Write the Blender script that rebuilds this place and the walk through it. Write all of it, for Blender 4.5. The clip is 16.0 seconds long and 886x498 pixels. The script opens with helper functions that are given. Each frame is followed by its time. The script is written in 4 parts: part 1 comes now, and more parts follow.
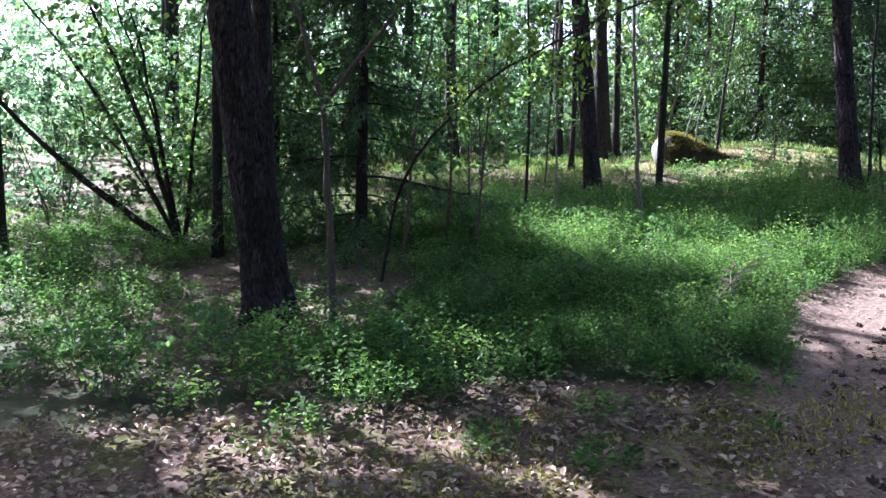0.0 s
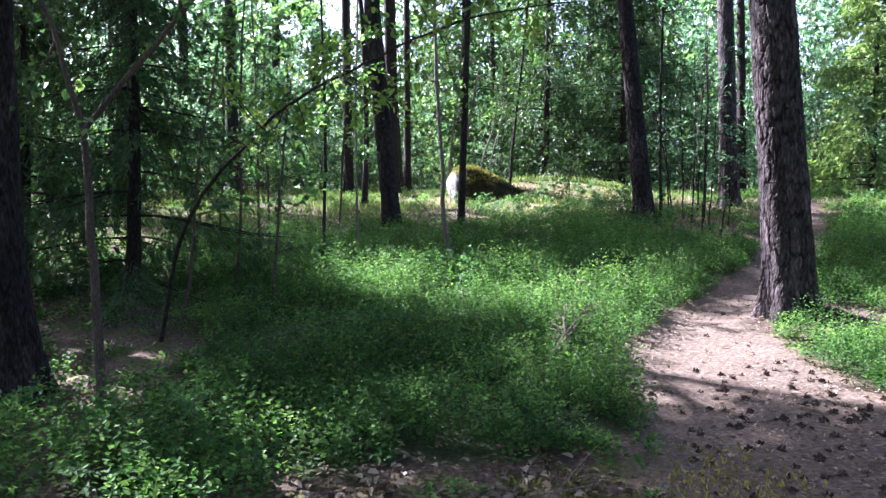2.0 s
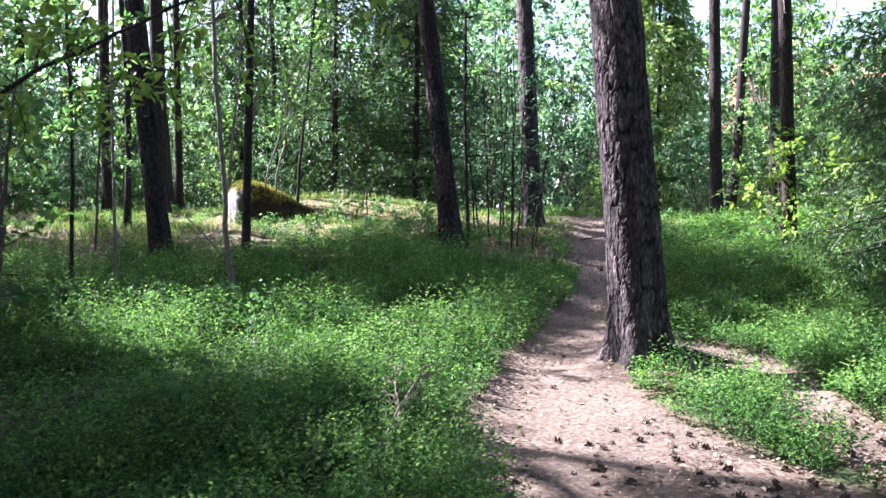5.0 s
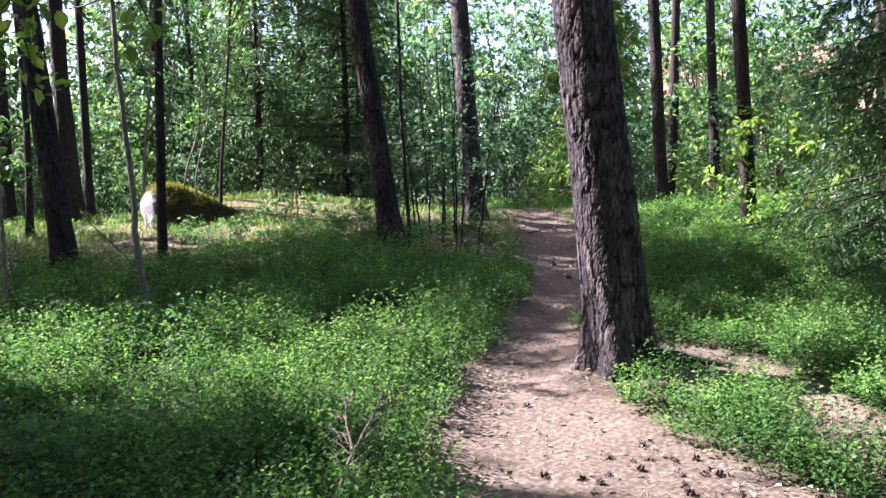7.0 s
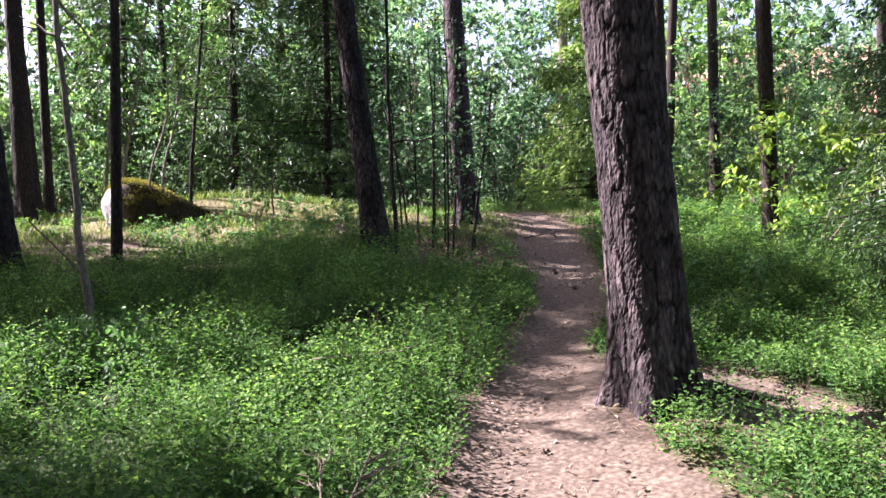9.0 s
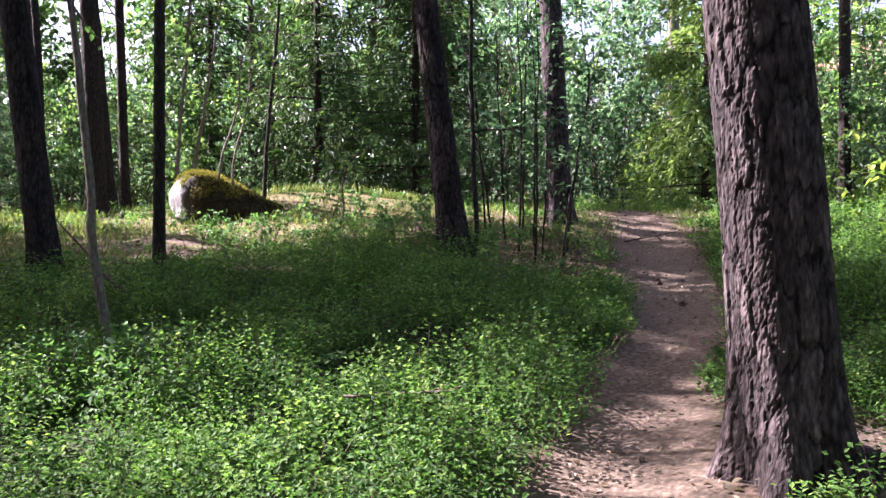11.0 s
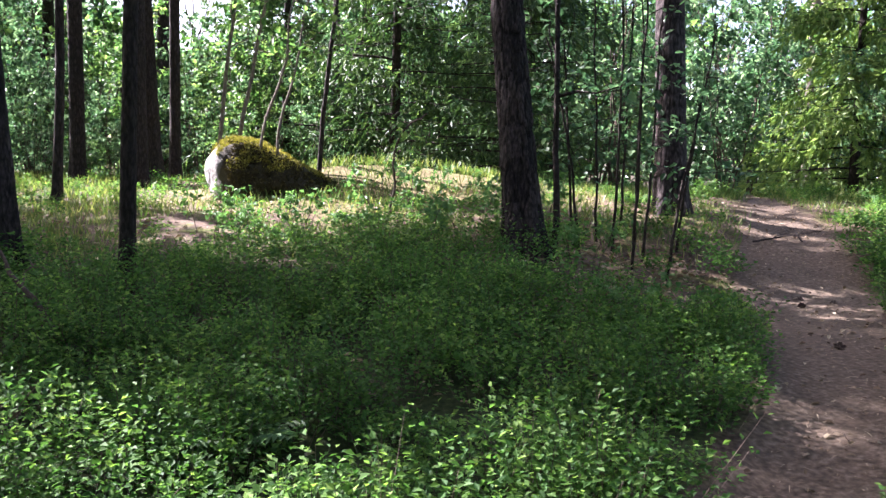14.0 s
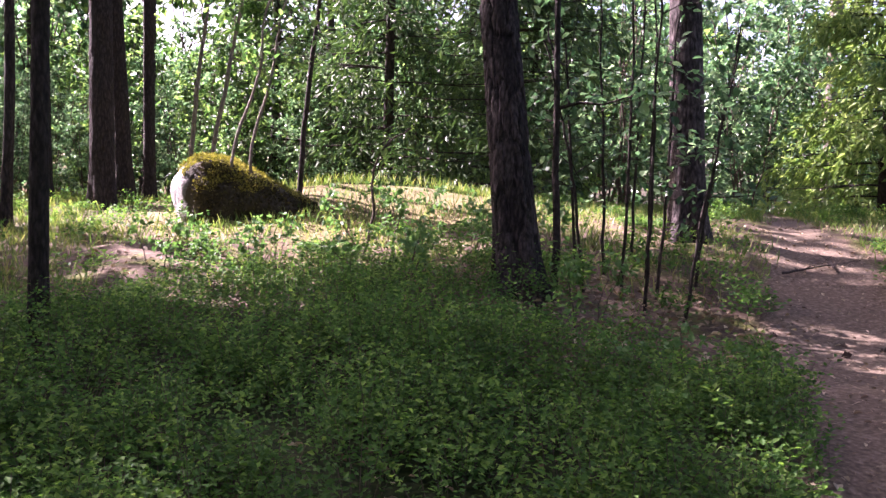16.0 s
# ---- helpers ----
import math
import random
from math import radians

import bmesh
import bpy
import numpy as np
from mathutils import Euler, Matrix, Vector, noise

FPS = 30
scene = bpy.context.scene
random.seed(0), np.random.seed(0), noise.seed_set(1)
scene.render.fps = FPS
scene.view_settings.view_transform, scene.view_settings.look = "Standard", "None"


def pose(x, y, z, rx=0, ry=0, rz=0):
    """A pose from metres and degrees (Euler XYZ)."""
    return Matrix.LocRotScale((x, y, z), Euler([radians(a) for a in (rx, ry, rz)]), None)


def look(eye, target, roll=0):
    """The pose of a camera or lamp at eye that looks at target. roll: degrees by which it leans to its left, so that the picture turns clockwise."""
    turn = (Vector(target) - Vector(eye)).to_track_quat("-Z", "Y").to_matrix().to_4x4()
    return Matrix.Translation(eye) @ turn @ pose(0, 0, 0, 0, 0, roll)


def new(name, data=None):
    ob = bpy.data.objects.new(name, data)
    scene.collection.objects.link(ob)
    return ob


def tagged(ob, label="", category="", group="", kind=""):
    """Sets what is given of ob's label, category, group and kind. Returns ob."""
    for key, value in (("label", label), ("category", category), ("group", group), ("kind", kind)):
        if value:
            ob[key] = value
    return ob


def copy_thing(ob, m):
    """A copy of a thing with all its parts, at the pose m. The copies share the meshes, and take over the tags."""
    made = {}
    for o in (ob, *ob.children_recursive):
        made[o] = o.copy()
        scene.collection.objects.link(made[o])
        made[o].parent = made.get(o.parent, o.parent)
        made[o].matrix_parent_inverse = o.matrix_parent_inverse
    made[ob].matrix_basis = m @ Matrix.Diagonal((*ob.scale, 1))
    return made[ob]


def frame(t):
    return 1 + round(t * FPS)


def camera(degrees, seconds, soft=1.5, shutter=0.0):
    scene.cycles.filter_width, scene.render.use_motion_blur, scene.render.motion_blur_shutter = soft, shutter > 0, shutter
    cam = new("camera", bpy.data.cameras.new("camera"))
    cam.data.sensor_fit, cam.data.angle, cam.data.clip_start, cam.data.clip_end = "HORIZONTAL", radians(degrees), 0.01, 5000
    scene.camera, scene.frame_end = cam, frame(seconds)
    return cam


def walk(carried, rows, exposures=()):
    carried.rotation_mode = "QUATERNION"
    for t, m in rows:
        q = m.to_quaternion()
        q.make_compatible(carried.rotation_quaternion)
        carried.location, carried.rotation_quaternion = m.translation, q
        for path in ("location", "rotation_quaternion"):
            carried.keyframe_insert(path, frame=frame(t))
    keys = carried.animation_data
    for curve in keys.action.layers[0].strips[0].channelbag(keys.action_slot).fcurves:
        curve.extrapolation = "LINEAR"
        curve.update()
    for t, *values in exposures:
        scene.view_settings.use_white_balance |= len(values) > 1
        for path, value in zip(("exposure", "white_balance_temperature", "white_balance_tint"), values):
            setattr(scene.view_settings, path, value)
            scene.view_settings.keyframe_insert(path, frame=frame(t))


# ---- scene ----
EXPO = 2.72
cam = camera(52.8, 16.0)
METRES, EYE, TILT, LEAN, TURN = 8.0, 1.55, -5.0, -1.0, 0.0
ROWS = [
    (0.0, 0.0, 0.0, 0.0, -0.0, 0.0, -0.0),
    (0.5, -0.0095, 0.0333, 0.0034, -2.05, -0.39, 1.46),
    (1.0, -0.0153, 0.0585, 0.0076, -5.26, -0.61, 2.25),
    (1.5, -0.0162, 0.084, 0.0115, -9.82, 1.15, 1.61),
    (2.0, -0.0137, 0.1152, 0.0142, -14.0, 1.94, 1.6),
    (2.5, -0.0153, 0.1501, 0.0208, -18.33, 1.7, 1.54),
    (3.0, -0.0116, 0.1768, 0.025, -21.45, 1.61, 1.56),
    (3.5, -0.0044, 0.2052, 0.0312, -23.88, 1.41, 1.72),
    (4.0, 0.0028, 0.2319, 0.0363, -25.39, 1.73, 1.92),
    (6.5, 0.0491, 0.3658, 0.0442, -31.78, 2.37, 4.97),
    (7.0, 0.0588, 0.3871, 0.0471, -32.61, 1.8, 5.31),
    (7.5, 0.0708, 0.4152, 0.0487, -33.62, 1.66, 5.4),
    (8.0, 0.0822, 0.4435, 0.051, -34.64, 1.83, 5.21),
    (10.5, 0.179, 0.5614, 0.0619, -29.42, 2.05, 3.75),
    (11.0, 0.2035, 0.5904, 0.0661, -27.21, 2.12, 3.5),
    (11.5, 0.2278, 0.6249, 0.0717, -25.01, 2.63, 2.88),
    (12.0, 0.2518, 0.6591, 0.0773, -22.78, 3.67, 2.16),
    (12.5, 0.2766, 0.6895, 0.0846, -20.92, 4.41, 1.38),
    (13.0, 0.3011, 0.7185, 0.0873, -20.73, 3.31, 1.33),
    (13.5, 0.3247, 0.7474, 0.0904, -20.47, 1.72, 1.25),
    (14.0, 0.3427, 0.7718, 0.0934, -19.99, 0.62, 1.19),
    (14.5, 0.3585, 0.7937, 0.0984, -19.32, 0.17, 1.17),
    (15.0, 0.3741, 0.818, 0.1015, -18.85, 0.69, 1.36),
    (15.5, 0.3887, 0.8461, 0.1069, -18.89, 1.15, 1.23),
    (16.0, 0.3999, 0.8654, 0.1121, -19.34, 1.44, 1.22),
]
walk(cam, [(t, pose(0, 0, EYE, TILT, LEAN, TURN) @ pose(METRES * x, METRES * y, METRES * z, 90 + pitch, roll, yaw)) for t, x, y, z, yaw, pitch, roll in ROWS],
     exposures=[(0.0, EXPO + 0.28, 5350, 30), (4.0, EXPO + 0.46, 5500, 27), (7.5, EXPO + 0.08, 5800, 28), (10.5, EXPO + 0.05, 6150, 38), (12.0, EXPO + 0.14, 5950, 30), (13.2, EXPO + 0.27, 6100, 35), (14.4, EXPO + 0.34, 5950, 25), (15.4, EXPO + 0.38, 6200, 40), (16.0, EXPO + 0.38, 6300, 48)])

# ---- world and sun ----
SUN_AZ = math.atan2(-0.643, 0.766)          # measured from +y towards +x
SUN_EL = radians(43)
SUN_DIR = Vector((math.sin(SUN_AZ) * math.cos(SUN_EL), math.cos(SUN_AZ) * math.cos(SUN_EL), math.sin(SUN_EL)))
world = bpy.data.worlds.new("sky")
scene.world = world
world.use_nodes = True
wn = world.node_tree.nodes
sky = wn.new("ShaderNodeTexSky")
sky.sky_type = "NISHITA"
sky.sun_disc = False
sky.sun_elevation, sky.sun_rotation = SUN_EL, SUN_AZ
sky.air_density, sky.dust_density, sky.ozone_density = 1.0, 4.0, 0.3
wn["Background"].inputs[1].default_value = 0.068
world.node_tree.links.new(sky.outputs[0], wn["Background"].inputs[0])
sun_data = bpy.data.lights.new("sun", "SUN")
sun_data.energy, sun_data.angle, sun_data.color = 5.0, radians(0.55), (1.0, 0.95, 0.88)
sun = new("sun", sun_data)
sun.matrix_world = look(SUN_DIR * 60, (0, 0, 0))

rng = np.random.default_rng(7)


# ---- materials ----
def material(name, rough=0.8, spec=0.3):
    m = bpy.data.materials.new(name)
    m.use_nodes = True
    n, l = m.node_tree.nodes, m.node_tree.links
    b = n["Principled BSDF"]
    b.inputs["Roughness"].default_value = rough
    b.inputs["Specular IOR Level"].default_value = spec
    return m, n, l, b


def ramp(n, l, source, stops):
    r = n.new("ShaderNodeValToRGB")
    while len(r.color_ramp.elements) < len(stops):
        r.color_ramp.elements.new(0.5)
    for e, (p, c) in zip(r.color_ramp.elements, stops):
        e.position, e.color = p, (*c, 1)
    l.new(source, r.inputs[0])
    return r.outputs[0]


def tex(n, l, kind, scale, stretch=(1, 1, 1), detail=5.0):
    c = n.new("ShaderNodeTexCoord")
    mp = n.new("ShaderNodeMapping")
    mp.inputs["Scale"].default_value = stretch
    l.new(c.outputs["Object"], mp.inputs[0])
    t = n.new(kind)
    t.inputs["Scale"].default_value = scale
    if "Detail" in t.inputs:
        t.inputs["Detail"].default_value = detail
    l.new(mp.outputs[0], t.inputs["Vector"])
    return t


def mixed(n, l, fac, a, b, mode="MIX"):
    m = n.new("ShaderNodeMix")
    m.data_type, m.blend_type = "RGBA", mode
    for sock, v in ((m.inputs[0], fac), (m.inputs[6], a), (m.inputs[7], b)):
        if isinstance(v, (int, float)):
            sock.default_value = v
        elif isinstance(v, tuple):
            sock.default_value = (*v, 1)
        else:
            l.new(v, sock)
    return m.outputs[2]


def bumped(n, l, b, height, strength, distance=0.01):
    u = n.new("ShaderNodeBump")
    u.inputs["Strength"].default_value, u.inputs["Distance"].default_value = strength, distance
    l.new(height, u.inputs["Height"])
    l.new(u.outputs[0], b.inputs["Normal"])


def leaf_material(name, dark, mid, light, glow=0.45, rough=0.45, patch=0.6, shine=(1.2, 1.3, 0.8), gloss=0.35):
    """Thin leaves: colour varies leaf by leaf and in broad patches, and light shines through."""
    m, n, l, b = material(name, rough, gloss)
    g = n.new("ShaderNodeNewGeometry")
    col = ramp(n, l, g.outputs["Random Per Island"], [(0.0, dark), (0.55, mid), (1.0, light)])
    big = tex(n, l, "ShaderNodeTexNoise", patch)
    shade = ramp(n, l, big.outputs["Fac"], [(0.3, (0.75, 0.8, 0.7)), (0.7, (1.15, 1.1, 1.0))])
    col = mixed(n, l, 1.0, col, shade, "MULTIPLY")
    l.new(col, b.inputs["Base Color"])
    tr = n.new("ShaderNodeBsdfTranslucent")
    l.new(mixed(n, l, 1.0, col, shine, "MULTIPLY"), tr.inputs["Color"])
    ms = n.new("ShaderNodeMixShader")
    ms.inputs[0].default_value = glow
    l.new(b.outputs[0], ms.inputs[1])
    l.new(tr.outputs[0], ms.inputs[2])
    l.new(ms.outputs[0], n["Material Output"].inputs[0])
    return m


def bark_material(name, crevice, body, ridge, scale=14.0, strength=0.8, plated=False):
    m, n, l, b = material(name, 0.92, 0.2)
    fine = tex(n, l, "ShaderNodeTexNoise", scale * 2.2, (1, 1, 0.35), 8)
    coarse = tex(n, l, "ShaderNodeTexVoronoi", scale, (1, 1, 0.28))
    coarse.feature = "DISTANCE_TO_EDGE"
    big = tex(n, l, "ShaderNodeTexNoise", 2.0, (1, 1, 0.5), 4)
    edge = ramp(n, l, coarse.outputs["Distance"], [(0.0, (0.35, 0.35, 0.35)), (0.12, (1, 1, 1))])
    col = ramp(n, l, fine.outputs["Fac"], [(0.36, body), (0.78, ridge)])
    col = mixed(n, l, edge, crevice, col)
    if plated:
        a = n.new("ShaderNodeAttribute")
        a.attribute_name = "plate"
        col = mixed(n, l, ramp(n, l, a.outputs["Fac"], [(0.12, (0, 0, 0)), (0.75, (1, 1, 1))]), crevice, col)
        a = n.new("ShaderNodeAttribute")
        a.attribute_name = "tone"
        col = mixed(n, l, 1.0, col, ramp(n, l, a.outputs["Fac"], [(0.0, (0.55, 0.52, 0.52)), (1.0, (1.25, 1.2, 1.18))]), "MULTIPLY")
    col = mixed(n, l, 1.0, col, ramp(n, l, big.outputs["Fac"], [(0.3, (0.7, 0.68, 0.7)), (0.7, (1.15, 1.05, 1.0))]), "MULTIPLY")
    l.new(col, b.inputs["Base Color"])
    h = n.new("ShaderNodeMath")
    h.operation = "MULTIPLY_ADD"
    l.new(fine.outputs["Fac"], h.inputs[0])
    h.inputs[1].default_value = 0.6
    sep = n.new("ShaderNodeSeparateColor")
    l.new(edge, sep.inputs[0])
    l.new(sep.outputs[0], h.inputs[2])
    bumped(n, l, b, h.outputs[0], strength, 0.012)
    return m


BARK_PINE = bark_material("pine_bark", (0.006, 0.005, 0.0045), (0.036, 0.031, 0.031), (0.20, 0.176, 0.176), 24.0, 1.0, True)
# the same plated pine bark with shade put into darker colours
BARK_SHADE = bark_material("shaded_pine_bark", (0.006, 0.005, 0.0045), (0.022, 0.018, 0.017), (0.10, 0.086, 0.082), 30.0, 0.5, True)
BARK_DARK = bark_material("dark_bark", (0.009, 0.007, 0.006), (0.028, 0.022, 0.019), (0.085, 0.07, 0.062), 30.0)
BARK_SMOOTH = bark_material("smooth_bark", (0.07, 0.062, 0.052), (0.16, 0.145, 0.12), (0.32, 0.29, 0.25), 40.0, 0.35)
BARK_TWIG = bark_material("twig_bark", (0.04, 0.03, 0.025), (0.09, 0.07, 0.055), (0.17, 0.14, 0.11), 60.0, 0.3)
DEAD_WOOD = bark_material("dead_wood", (0.07, 0.055, 0.045), (0.18, 0.145, 0.115), (0.33, 0.28, 0.23), 45.0, 0.5)
LEAF_BILBERRY = leaf_material("bilberry_leaf", (0.03, 0.085, 0.022), (0.058, 0.14, 0.036), (0.10, 0.195, 0.05), 0.42, 0.6, 1.2, gloss=0.15)
LEAF_TIP = leaf_material("young_bilberry_leaf", (0.075, 0.165, 0.045), (0.12, 0.23, 0.06), (0.20, 0.32, 0.08), 0.48, 0.6, 1.2, gloss=0.15)
LEAF_HAZEL = leaf_material("hazel_leaf", (0.03, 0.078, 0.03), (0.08, 0.165, 0.062), (0.25, 0.37, 0.14), 0.55, 0.36)
LEAF_COOL = leaf_material("cool_green_leaf", (0.025, 0.068, 0.035), (0.095, 0.185, 0.10), (0.27, 0.38, 0.225), 0.52, 0.32, 0.6, (1.05, 1.2, 0.95))
LEAF_MAPLE = leaf_material("yellow_green_leaf", (0.09, 0.17, 0.035), (0.16, 0.26, 0.055), (0.30, 0.37, 0.09), 0.45)
LEAF_FERN = leaf_material("pale_green_leaf", (0.055, 0.135, 0.05), (0.09, 0.19, 0.07), (0.14, 0.25, 0.10), 0.45, 0.6)
NEEDLE = leaf_material("spruce_needle", (0.025, 0.06, 0.022), (0.055, 0.11, 0.04), (0.11, 0.18, 0.065), 0.3, 0.5)
NEEDLE_PALE = leaf_material("pale_needle", (0.09, 0.16, 0.05), (0.19, 0.29, 0.095), (0.36, 0.45, 0.17), 0.45, 0.5)
NEEDLE_PINE = leaf_material("pine_needle", (0.025, 0.055, 0.02), (0.045, 0.09, 0.032), (0.08, 0.13, 0.05), 0.2, 0.6)
GRASS = leaf_material("grass_blade", (0.06, 0.12, 0.03), (0.12, 0.185, 0.05), (0.27, 0.28, 0.11), 0.4)
LITTER = leaf_material("dead_leaf", (0.11, 0.07, 0.045), (0.2, 0.14, 0.1), (0.42, 0.34, 0.27), 0.12, 0.7)
MOSS_TUFT = leaf_material("moss_tuft", (0.13, 0.125, 0.025), (0.26, 0.235, 0.05), (0.42, 0.37, 0.09), 0.2, 0.8)
# moss with the shade of the boulder's front put into its colour
MOSS_SHADED = leaf_material("shaded_moss", (0.02, 0.016, 0.008), (0.045, 0.035, 0.015), (0.09, 0.075, 0.03), 0.1, 0.9)
CONE = bark_material("cone_scale", (0.03, 0.022, 0.018), (0.08, 0.058, 0.045), (0.17, 0.13, 0.10), 90.0, 0.4)


def ground_material():
    m, n, l, b = material("forest_floor", 0.95, 0.15)
    fine = tex(n, l, "ShaderNodeTexNoise", 38.0, (1, 1, 1), 9)
    mid = tex(n, l, "ShaderNodeTexNoise", 5.0, (1, 1, 1), 6)
    big = tex(n, l, "ShaderNodeTexNoise", 0.9, (1, 1, 1), 4)
    soil = ramp(n, l, fine.outputs["Fac"], [(0.25, (0.035, 0.025, 0.018)), (0.5, (0.085, 0.06, 0.044)), (0.75, (0.19, 0.14, 0.105))])
    needles = ramp(n, l, fine.outputs["Fac"], [(0.25, (0.045, 0.033, 0.025)), (0.5, (0.10, 0.076, 0.056)), (0.75, (0.20, 0.158, 0.12))])
    moss = ramp(n, l, fine.outputs["Fac"], [(0.3, (0.03, 0.045, 0.012)), (0.7, (0.12, 0.125, 0.03))])
    straw = ramp(n, l, fine.outputs["Fac"], [(0.3, (0.06, 0.05, 0.022)), (0.7, (0.2, 0.17, 0.08))])
    mossy = ramp(n, l, mid.outputs["Fac"], [(0.46, (0, 0, 0)), (0.64, (1, 1, 1))])
    wood = mixed(n, l, mossy, soil, moss)
    def attr(name):
        a = n.new("ShaderNodeAttribute")
        a.attribute_name = name
        return a.outputs["Fac"]
    def fuzzy(source):
        add = n.new("ShaderNodeMath")
        add.operation = "MULTIPLY_ADD"
        l.new(mid.outputs["Fac"], add.inputs[0])
        add.inputs[1].default_value = 0.7
        l.new(source, add.inputs[2])
        return ramp(n, l, add.outputs[0], [(0.72, (0, 0, 0)), (0.98, (1, 1, 1))])
    # darker green ground where the carpet grows
    under_green = ramp(n, l, fine.outputs["Fac"], [(0.3, (0.012, 0.022, 0.008)), (0.7, (0.05, 0.07, 0.022))])
    wood = mixed(n, l, fuzzy(attr("carpet")), wood, under_green)
    col = mixed(n, l, fuzzy(attr("mound")), wood, straw)
    col = mixed(n, l, fuzzy(attr("path")), col, needles)
    col = mixed(n, l, 1.0, col, ramp(n, l, big.outputs["Fac"], [(0.3, (0.75, 0.75, 0.75)), (0.7, (1.15, 1.12, 1.1))]), "MULTIPLY")
    l.new(col, b.inputs["Base Color"])
    bumped(n, l, b, fine.outputs["Fac"], 0.6, 0.01)
    return m


def boulder_material():
    m, n, l, b = material("granite", 0.85, 0.3)
    fine = tex(n, l, "ShaderNodeTexNoise", 60.0, (1, 1, 1), 8)
    big = tex(n, l, "ShaderNodeTexNoise", 4.0, (1, 1, 1), 5)
    col = ramp(n, l, fine.outputs["Fac"], [(0.3, (0.012, 0.010, 0.006)), (0.7, (0.07, 0.057, 0.034))])
    col = mixed(n, l, ramp(n, l, big.outputs["Fac"], [(0.42, (0, 0, 0)), (0.56, (0.9, 0.9, 0.9))]), col, (0.045, 0.035, 0.016))
    # steep end painted paler: sunlight on the bare granite put into the colour
    c = n.new("ShaderNodeTexCoord")
    sp = n.new("ShaderNodeSeparateXYZ")
    l.new(c.outputs["Object"], sp.inputs[0])
    wob = n.new("ShaderNodeMath")
    wob.operation = "MULTIPLY_ADD"
    l.new(big.outputs["Fac"], wob.inputs[0])
    wob.inputs[1].default_value = 0.25
    l.new(sp.outputs[0], wob.inputs[2])
    pale = ramp(n, l, fine.outputs["Fac"], [(0.3, (0.16, 0.15, 0.145)), (0.7, (0.42, 0.40, 0.39))])
    bare = n.new("ShaderNodeMapRange")
    bare.inputs["From Min"].default_value, bare.inputs["From Max"].default_value = -0.19, -0.26
    l.new(wob.outputs[0], bare.inputs["Value"])
    col = mixed(n, l, bare.outputs[0], col, pale)
    l.new(col, b.inputs["Base Color"])
    bumped(n, l, b, fine.outputs["Fac"], 0.7, 0.02)
    return m


def plain_material(name, a, c, scale, rough=0.8):
    m, n, l, b = material(name, rough)
    t = tex(n, l, "ShaderNodeTexNoise", scale, (1, 1, 1), 6)
    l.new(ramp(n, l, t.outputs["Fac"], [(0.3, a), (0.7, c)]), b.inputs["Base Color"])
    bumped(n, l, b, t.outputs["Fac"], 0.3, 0.01)
    return m


# ---- shape of the ground ----
def height(x, y):
    x, y = np.asarray(x, float), np.asarray(y, float)
    u = np.clip(-0.2024 + 0.0643 * np.clip(x, -30, 30) + 0.0899 * np.clip(y, -8, 40) + 0.00133 * np.clip(y, -8, 40) ** 2, -3, 12)
    h = 1.85 - np.log1p(np.exp(np.clip((1.85 - u) * 6, -50, 50))) / 6
    h = h + 0.2 * np.exp(-(x * x + y * y) / 9) - 0.127 * np.exp(-((x - 4.2) ** 2 + (y - 8) ** 2) / 6) + 0.073 * np.exp(-((x - 6) ** 2 + (y - 12.5) ** 2) / 5)
    h = h + 0.10 * np.exp(-((x - 4.29) ** 2 + (y - 7.07) ** 2) / 0.35)
    # the grassy hump beside the boulder
    h = h + 0.33 * np.exp(-(((x - 5.6) / 1.7) ** 2 + ((y - 16.0) / 1.2) ** 2))
    # the path lies a little sunken, the leaning pine on a low swell beside it
    h = h - 0.24 * np.exp(-(((x - 7.0) / 2.0) ** 2 + ((y - 11.0) / 1.5) ** 2)) + 0.11 * np.exp(-((x - 5.28) ** 2 + (y - 11.6) ** 2) / 0.25)
    # a small hollow in front of the hump
    return h - 0.14 * np.exp(-((x - 4.3) ** 2 + (y - 13.6) ** 2) / 0.12)


def gz(x, y):
    return float(height(x, y))


def path_amount(x, y):
    """1 on the worn path, 0 well off it."""
    x, y = np.asarray(x, float), np.asarray(y, float)
    ys = [-6, 0, 2, 4.0, 5.2, 6.2, 7.2, 8.2, 9.2, 10.4, 11.5, 12.4, 14.0, 16.0, 20.0, 30.0]
    xs = [4.0, 3.2, 2.9, 2.7, 2.85, 3.05, 3.55, 4.55, 5.75, 6.65, 7.45, 8.1, 9.2, 10.6, 13.5, 20.0]
    ws = [1.2, 1.2, 1.1, 1.15, 0.82, 0.7, 0.50, 0.45, 0.46, 0.52, 0.56, 0.42, 0.18, 0.16, 0.16, 0.16]
    c, w = np.interp(y, ys, xs), np.interp(y, ys, ws)
    a = np.clip(0.5 + (w - np.abs(x - c)) / 0.5, 0, 1)
    # worn strip round the far side of the big pine
    xc = np.interp(y, [4.6, 5.4, 6.2, 7.0], [3.9, 4.35, 4.75, 4.95])
    b = np.where((y > 4.3) & (y < 7.4), np.clip(0.5 + (0.22 - np.abs(x - xc)) / 0.35, 0, 1), 0)
    return np.maximum(a, b)


def mound_amount(x, y):
    return np.exp(-(((x - 5.4) / 2.6) ** 2 + ((y - 15.4) / 1.9) ** 2) ** 1.5)


def bare_amount(x, y):
    """Leaf litter with few plants, where the walk begins."""
    return np.clip(1.0 - (y - (4.75 - 0.12 * np.abs(x - 0.5))) / 0.5, 0, 1) * np.clip((2.6 - x) / 0.5, 0, 1)


